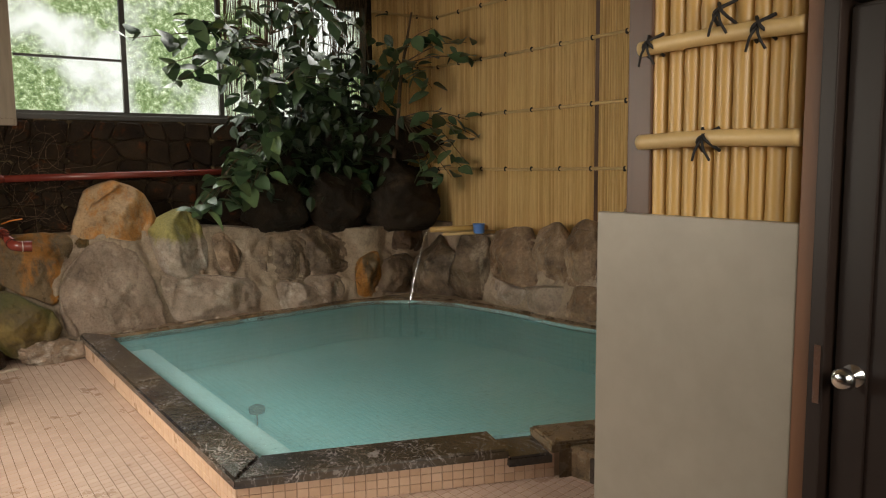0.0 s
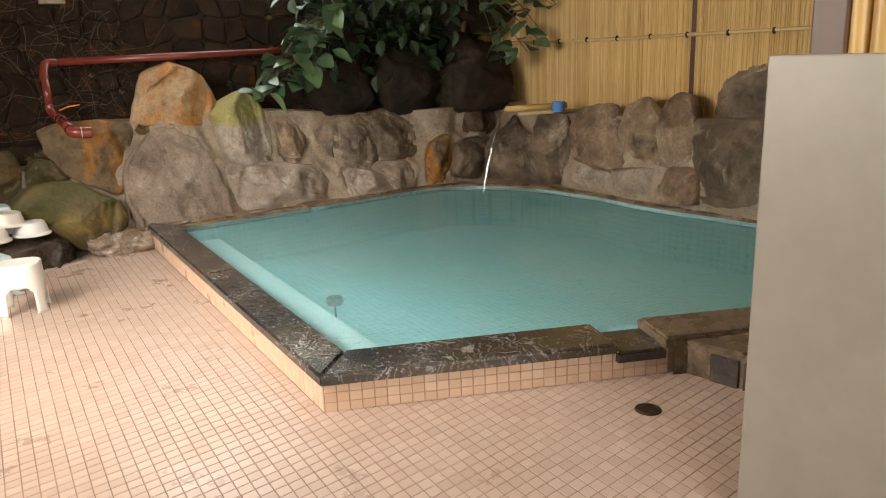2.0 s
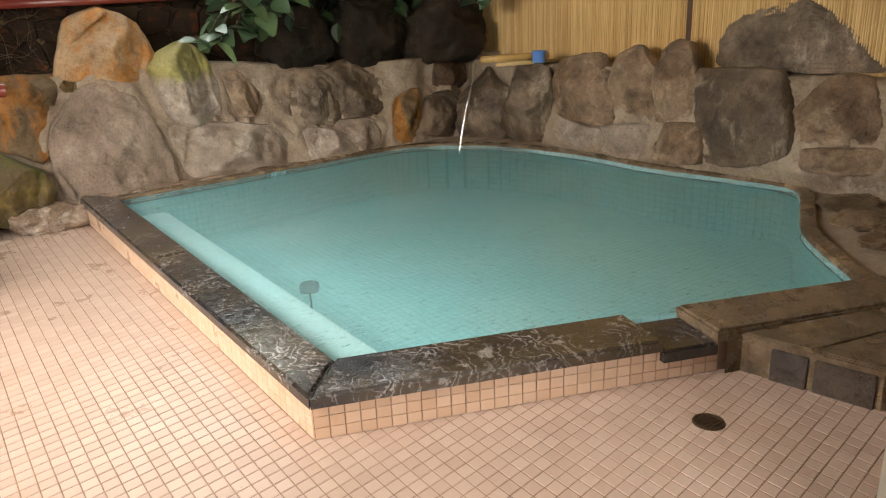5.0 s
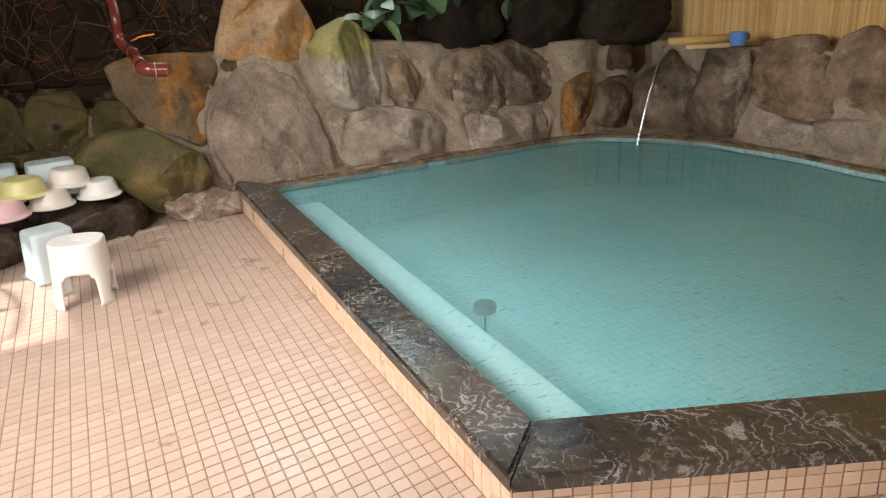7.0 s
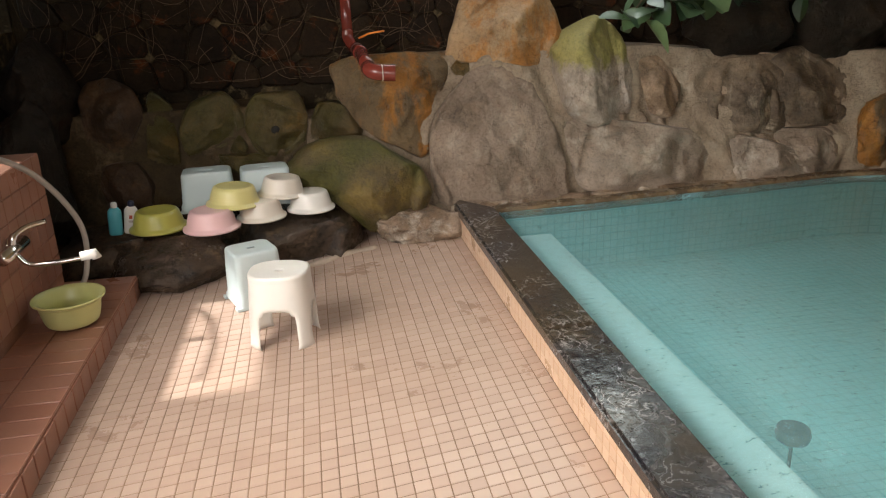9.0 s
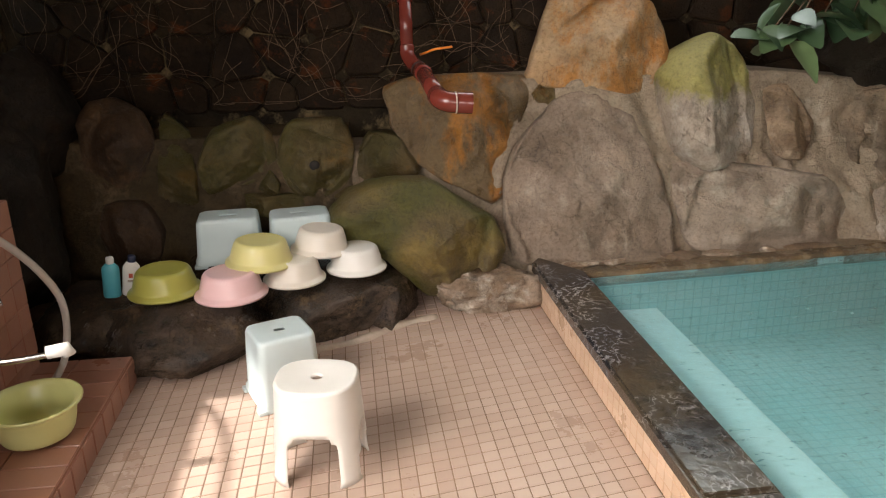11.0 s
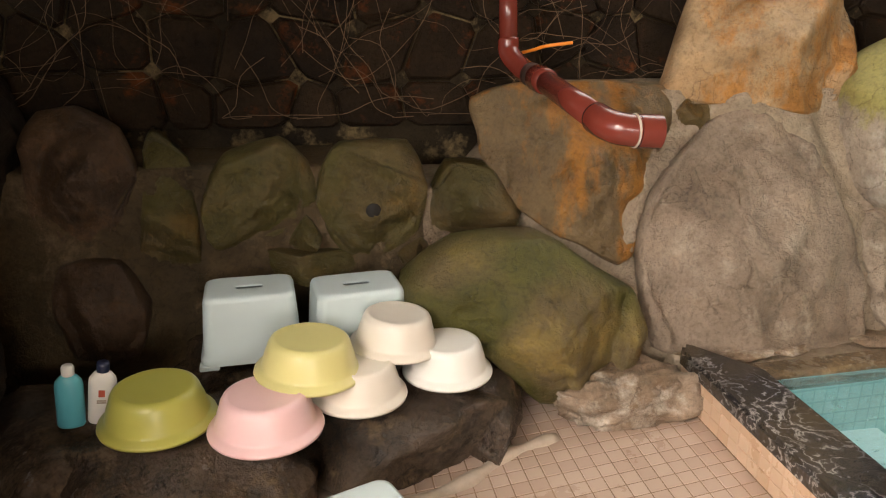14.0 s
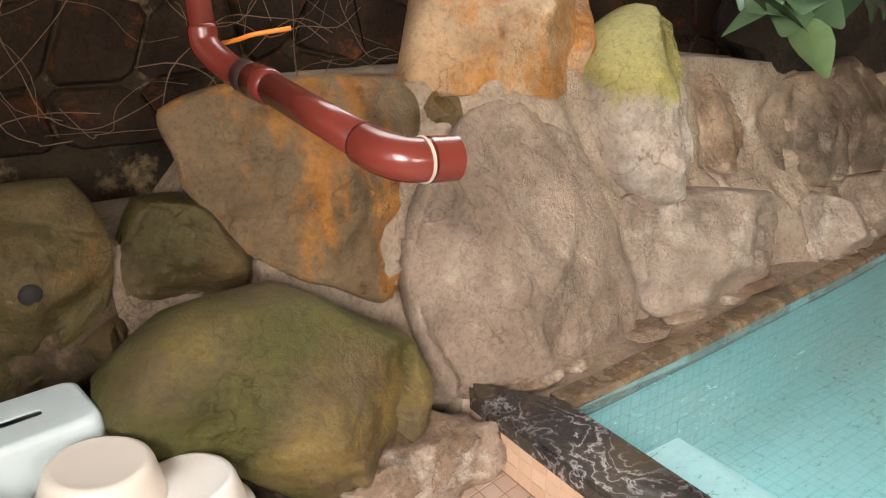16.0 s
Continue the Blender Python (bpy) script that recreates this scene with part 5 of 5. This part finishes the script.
# ---- red pipe ----
pipe = empty("drain_pipe", pose(0, 0, 0), "red-brown plastic drain pipe running down the rock wall", "pipe")
RUN = [(1.9, 4.38, 1.60), (-0.46, 4.36, 1.56)]
part("horizontal_run", rod(RUN, 0.033, 18), PIPE_RED, pipe, "", True)
part("elbow", rod(bend([(-0.46, 4.36, 1.56), (-0.54, 4.33, 1.55), (-0.572, 4.27, 1.48), (-0.575, 4.24, 1.42)], 6), 0.038, 18), PIPE_RED, pipe, "", True)
part("drop", rod([(-0.575, 4.24, 1.44), (-0.574, 4.2, 1.19)], 0.033, 18), PIPE_RED, pipe, "", True)
part("elbow", rod(bend([(-0.574, 4.205, 1.22), (-0.572, 4.19, 1.17), (-0.545, 4.12, 1.125), (-0.525, 4.05, 1.11)], 6), 0.037, 18), PIPE_RED, pipe, "", True)
part("joint", rod([(-0.53, 4.06, 1.112), (-0.526, 3.99, 1.108)], 0.040, 18), PIPE_DARK, pipe, "dark pipe coupling", True)
part("socket", rod([(-0.527, 4.0, 1.108), (-0.522, 3.93, 1.104), (-0.521, 3.91, 1.102)], [0.043, 0.043, 0.0385], 18), PIPE_RED, pipe, "", True)
part("slope", rod([(-0.522, 3.93, 1.104), (-0.512, 3.47, 1.052)], 0.036, 20), PIPE_RED, pipe, "", True)
part("elbow", rod(bend([(-0.513, 3.50, 1.055), (-0.506, 3.44, 1.047), (-0.48, 3.405, 1.04), (-0.435, 3.395, 1.036)], 7), 0.042, 20), PIPE_RED, pipe, "", True)
part("seam", rod([(-0.452, 3.396, 1.037), (-0.447, 3.396, 1.037)], 0.0445, 24), SEAM, pipe, "pale glue line")
part("outlet", rod([(-0.44, 3.395, 1.036), (-0.382, 3.392, 1.033)], 0.0435, 24, False), PIPE_RED, pipe, "open pipe end", True)
part("bore", rod([(-0.382, 3.392, 1.033), (-0.43, 3.395, 1.035)], 0.038, 24, False), PIPE_DARK, pipe, "", True)
wire = part("orange_wire", rod(bend([(-0.50, 4.30, 1.165), (-0.47, 4.24, 1.18), (-0.44, 4.2, 1.195), (-0.35, 4.18, 1.208)], 5), 0.006, 8), ORANGE_WIRE, None, "", True)
tagged(wire, "short bright orange wire sticking out of the wall", "wire")

# ---- bamboo spout ----
sp = empty("bamboo_spout", pose(0, 0, 0), "bamboo water spout pouring into the pool", "spout")
part("trough", rod([(4.0, 3.03, 0.957), (3.7, 3.17, 0.95), (3.42, 3.30, 0.943)], [0.03, 0.032, 0.03], 14), BAMBOO, sp, "bamboo trough", True)
part("support", rod([(4.1, 3.0, 0.90), (3.55, 3.24, 0.893)], 0.02, 12), BAMBOO_RAIL, sp, "", True)
fall = [(3.44, 3.295, 0.935), (3.35, 3.28, 0.90), (3.26, 3.255, 0.70), (3.17, 3.25, 0.42), (3.09, 3.24, 0.122)]
part("stream", rod(bend(fall, 8), [0.009 + 0.0015 * math.sin(i * 1.1) for i in range(33)], 10), STREAM, sp, "thin stream of falling water", True)
cup = part("ladle_cup", lathe([(0, 0.0), (0.055, 0.0), (0.06, 0.01), (0.066, 0.1), (0.07, 0.102), (0.068, 0.105), (0.062, 0.1), (0.055, 0.012), (0, 0.01)], 28), BLUE_PLASTIC_CUP, None, "", True)
cup.matrix_world = pose(3.86, 3.0, 0.90)
tagged(cup, "small blue plastic cup beside the spout", "cup")

# ---- floor drain ----
fd = empty("floor_drain", pose(1.16, -0.80, 0.0), "round tarnished brass floor drain", "drain")
part("ring", lathe([(0.046, 0.001), (0.049, 0.005), (0.055, 0.005), (0.058, 0.0)], 32), DRAIN_METAL, fd, "", True)
part("grate", lathe([(0, 0.002), (0.03, 0.003), (0.046, 0.001)], 24), PIPE_DARK, fd, "", True)
for i in range(5):
    part("bar", boxed(-0.038, -0.03 + 0.015 * i - 0.003, 0.003, 0.038, -0.03 + 0.015 * i + 0.003, 0.006), DRAIN_METAL, fd)

# ---- ficus ----
def leaf_mesh(length, width, fold, droop):
    bm = bmesh.new()
    rows = []
    for i in range(6):
        t = i / 5
        w = width * (math.sin(math.pi * (0.06 + 0.9 * t ** 0.85))) * 0.5
        z = -droop * t * t
        rows.append([bm.verts.new((-w, length * t, z + fold * w)), bm.verts.new((0, length * t, z)), bm.verts.new((w, length * t, z + fold * w))])
    for a, c in zip(rows, rows[1:]):
        for k in range(2):
            bm.faces.new((a[k], a[k + 1], c[k + 1], c[k]))
    bm.normal_update()
    me = bpy.data.meshes.new("leaf")
    bm.to_mesh(me)
    bm.free()
    me.materials.append(LEAF)
    for p in me.polygons:
        p.use_smooth = True
    return me


LEAVES = [leaf_mesh(0.19, 0.125, 0.25, 0.02), leaf_mesh(0.16, 0.11, 0.3, 0.035), leaf_mesh(0.21, 0.13, 0.2, 0.05), leaf_mesh(0.13, 0.075, 0.3, 0.02)]


def ficus(name, label, trunk, twigs, seed, per):
    """A shrub: a trunk, twigs and whorls of broad leaves at the twigs' outer halves."""
    rng = random.Random(seed)
    pl = empty(name, pose(0, 0, 0), label, "plant")
    part("trunk", rod(bend(trunk, 6), [0.03 - 0.018 * i / (6 * (len(trunk) - 1)) for i in range(6 * (len(trunk) - 1) + 1)], 8), BARK, pl, "", True)
    for a, b_ in twigs:
        a, b_ = Vector(a), Vector(b_)
        mid = (a + b_) / 2 + Vector((rng.uniform(-.06, .06), rng.uniform(-.06, .06), 0.08))
        line = bend([a, mid, b_], 6)
        part("twig", rod(line, [0.009 - 0.0005 * i for i in range(len(line))], 6), BARK, pl, "", True)
        for k in range(per):
            q = line[min(len(line) - 1, int(len(line) * (0.35 + 0.65 * (k + 1) / per)))]
            q = q + Vector((rng.uniform(-.05, .05), rng.uniform(-.05, .05), rng.uniform(-.05, .05)))
            ob = new("leaf", LEAVES[rng.randrange(4)])
            ob.parent = pl
            s = rng.uniform(0.95, 1.4)
            ob.matrix_world = Matrix.Translation(q) @ pose(0, 0, 0, rng.uniform(-65, 30), rng.uniform(-40, 40), rng.uniform(0, 360)) @ Matrix.Diagonal((s, s, s, 1))
    return pl


ficus("rubber_plant", "large broad-leaved green plant spreading before the window", [(2.15, 4.3, 1.5), (2.1, 4.2, 2.1), (1.95, 4.1, 2.7), (2.0, 4.1, 3.4)],
      [((2.0, 4.1, 2.9), e) for e in ((0.55, 3.85, 2.80), (0.95, 3.8, 3.0), (0.9, 3.9, 2.6), (1.25, 3.85, 2.95), (1.45, 3.85, 2.75), (0.95, 3.9, 2.42), (1.5, 3.8, 2.55))]
      + [((2.05, 4.15, 2.4), e) for e in ((1.75, 3.8, 2.75), (1.85, 3.8, 2.45), (1.7, 3.8, 2.15), (1.85, 3.8, 1.95), (2.5, 3.8, 2.55), (2.65, 3.85, 2.45), (2.4, 3.8, 2.75), (1.55, 3.8, 2.3))]
      + [((2.0, 4.1, 2.0), e) for e in ((1.55, 3.72, 1.55), (1.35, 3.7, 1.42), (1.2, 3.72, 1.32), (1.05, 3.72, 1.25), (1.55, 3.7, 1.36), (1.65, 3.75, 1.65), (1.72, 3.72, 1.42), (1.1, 3.7, 1.25), (1.4, 3.68, 1.24), (1.28, 3.7, 1.3))]
      + [((2.0, 4.1, 3.0), e) for e in ((2.3, 3.8, 3.2), (2.7, 3.85, 3.15), (2.0, 3.8, 3.2), (1.7, 3.85, 3.15), (2.5, 3.9, 3.35))], 5, 11)
ficus("climbing_plant", "leafy green branches hanging against the reed screen", [(3.5, 4.3, 1.2), (3.55, 4.15, 2.0), (3.6, 4.1, 2.7), (3.75, 4.1, 3.4)],
      [((3.6, 4.1, 2.8), e) for e in ((3.7, 3.6, 3.15), (4.05, 3.45, 3.0), (4.15, 3.4, 2.8), (3.5, 3.7, 2.6), (3.25, 3.8, 2.55), (3.75, 3.7, 2.5), (3.2, 3.85, 2.9))]
      + [((3.6, 4.1, 2.2), e) for e in ((4.1, 3.5, 2.15), (4.2, 3.45, 1.95), (4.0, 3.5, 1.75), (3.75, 3.6, 1.42), (3.6, 3.6, 1.4), (4.1, 3.5, 1.55), (3.9, 3.55, 1.5))], 8, 7)

# dense leaves, their shade painted into the green, and hanging roots behind the plant
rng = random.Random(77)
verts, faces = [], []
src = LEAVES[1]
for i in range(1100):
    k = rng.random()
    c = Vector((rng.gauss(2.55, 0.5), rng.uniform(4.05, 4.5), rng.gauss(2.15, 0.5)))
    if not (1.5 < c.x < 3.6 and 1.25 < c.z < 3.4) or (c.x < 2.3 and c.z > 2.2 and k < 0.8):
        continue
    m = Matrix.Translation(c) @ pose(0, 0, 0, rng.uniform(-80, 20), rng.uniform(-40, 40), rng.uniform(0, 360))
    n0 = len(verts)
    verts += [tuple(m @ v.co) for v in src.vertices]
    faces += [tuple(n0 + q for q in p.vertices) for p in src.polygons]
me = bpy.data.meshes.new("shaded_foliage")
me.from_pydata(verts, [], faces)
# leaf green darkened to carry the shade of the thicket
me.materials.append(plain("shade_painted_leaf", (0.022, 0.045, 0.014), 0.5, 30, 0.4))
tagged(new("shaded_foliage", me), "dense green foliage behind the branches, darkened with painted shade", "foliage", kind="stuff")
root_bm = bmesh.new()
for i in range(150):
    x = rng.uniform(1.62, 3.42)
    z1 = 3.6
    pts = [(x, 4.52, z1)]
    while z1 > rng.uniform(2.0, 2.9):
        z1 -= 0.25
        x += rng.uniform(-0.03, 0.03)
        pts.append((x, 4.52 + rng.uniform(-0.03, 0.03), z1))
    if len(pts) > 2:
        one = rod(pts, rng.uniform(0.002, 0.007), 4)
        me = bpy.data.meshes.new("tmp")
        one.to_mesh(me)
        one.free()
        root_bm.from_mesh(me)
        bpy.data.meshes.remove(me)
tagged(part("hanging_roots", root_bm, BARK), "thin dry strands hanging before the window", "dry strands", kind="stuff")

# ---- dry vines over the dark wall ----
rng = random.Random(21)
vine_bm = bmesh.new()
for i in range(170):
    x, z = rng.uniform(-2.5, 0.1), rng.uniform(0.95, 2.0)
    pts = [Vector((x, rng.uniform(4.40, 4.5), z))]
    a = rng.uniform(0, math.tau)
    for _ in range(rng.randint(3, 7)):
        a += rng.uniform(-0.9, 0.9)
        p = pts[-1] + Vector((math.cos(a) * 0.11, rng.uniform(-0.03, 0.02), math.sin(a) * 0.11))
        p.z, p.y = min(max(p.z, 0.93), 2.1), min(max(p.y, 4.3), 4.52)
        pts.append(p)
    one = rod(bend(pts, 3), rng.uniform(0.0005, 0.0015), 4)
    me = bpy.data.meshes.new("tmp")
    one.to_mesh(me)
    one.free()
    vine_bm.from_mesh(me)
    bpy.data.meshes.remove(me)
vines = part("dry_vines", vine_bm, VINE)
tagged(vines, "tangle of thin dry brown vines clinging to the wall", "vines", kind="stuff")
dl = new("fallen_leaf", LEAVES[3].copy())
dl.data.materials[0] = DRIED_LEAF
dl.matrix_world = pose(-0.84, 3.93, 0.50, 60, 10, -40) @ Matrix.Diagonal((0.36, 0.36, 0.36, 1))
tagged(dl, "dried brown leaf lying on mortar", "leaf")

# ---- tiles of curb and floor ----
PITCH = 0.056
curb_me = plate("tile", CURB_TILE, PITCH - 0.004, 0.043, 0.006, 0.0015)
for j in range(3):
    for i in range(68):
        lay(curb_me, "tile", curb, pose(0.004, 0.004 + PITCH * (i + 1) - 0.002, 0.002 + 0.0455 * j, 90, 0, -90))
    for i in range(29):
        m = pose(0.004, 0.004, 0.002 + 0.0455 * j, 90, 0, math.degrees(math.atan2(U.y, U.x))) @ Matrix.Translation((PITCH * i + 0.002, 0, 0))
        lay(curb_me, "tile", curb, m)

tile_me = plate("tile", TILE, PITCH - 0.0045, PITCH - 0.0045, 0.006, 0.0014)
SKEW = 0.17  # the rows of tiles run askew to the curb
for v in tile_me.vertices:
    v.co.y += SKEW * v.co.x


def on_floor(x, y):
    if x < -1.80 or y > 3.95 or y < -4.5:
        return False
    if x < 0.0:
        return True
    return y < min(-0.386 * x, -0.386 * (x + PITCH)) + 0.06 and not (x > 1.75 and y > -0.75 - 0.5 * (x - 1.55)) and x < 4.3


verts, faces, n_single = [], [], 0
corner = [(0, 0, 0), (1, 0, 0), (1, 1, 0), (0, 1, 0)]
for i in range(-34, 78):
    for j in range(-95, 80):
        x = PITCH * i + 0.002
        y = PITCH * j + 0.002 + SKEW * x
        if not on_floor(x, y):
            continue
        if -1.45 < x < -0.45 and 0.9 < y < 1.85 and n_single < 300:
            lay(tile_me, "tile", floor, pose(x, y, -0.006))
            n_single += 1
            continue
        w, b0, n0 = PITCH - 0.0045, 0.0014, len(verts)
        h = 0.0006 * noise.noise(Vector((x * 9, y * 9, 1.0)))
        verts += [(x + cx * w, y + cy * w + SKEW * cx * w, -0.0055) for cx, cy, _ in corner]
        verts += [(x + cx * w, y + cy * w + SKEW * cx * w, -0.0014 + h) for cx, cy, _ in corner]
        verts += [(x + b0 + cx * (w - 2 * b0), y + b0 + cy * (w - 2 * b0) + SKEW * cx * w, h) for cx, cy, _ in corner]
        faces.append((n0 + 8, n0 + 9, n0 + 10, n0 + 11))
        for lv in (0, 4):
            for k in range(4):
                faces.append((n0 + lv + k, n0 + lv + (k + 1) % 4, n0 + lv + 4 + (k + 1) % 4, n0 + lv + 4 + k))
me = bpy.data.meshes.new("floor_tiles")
me.from_pydata(verts, [], faces)
me.materials.append(TILE_STUFF)
ft = new("floor_tiles", me)
ft.parent = floor
tagged(ft, kind="stuff")
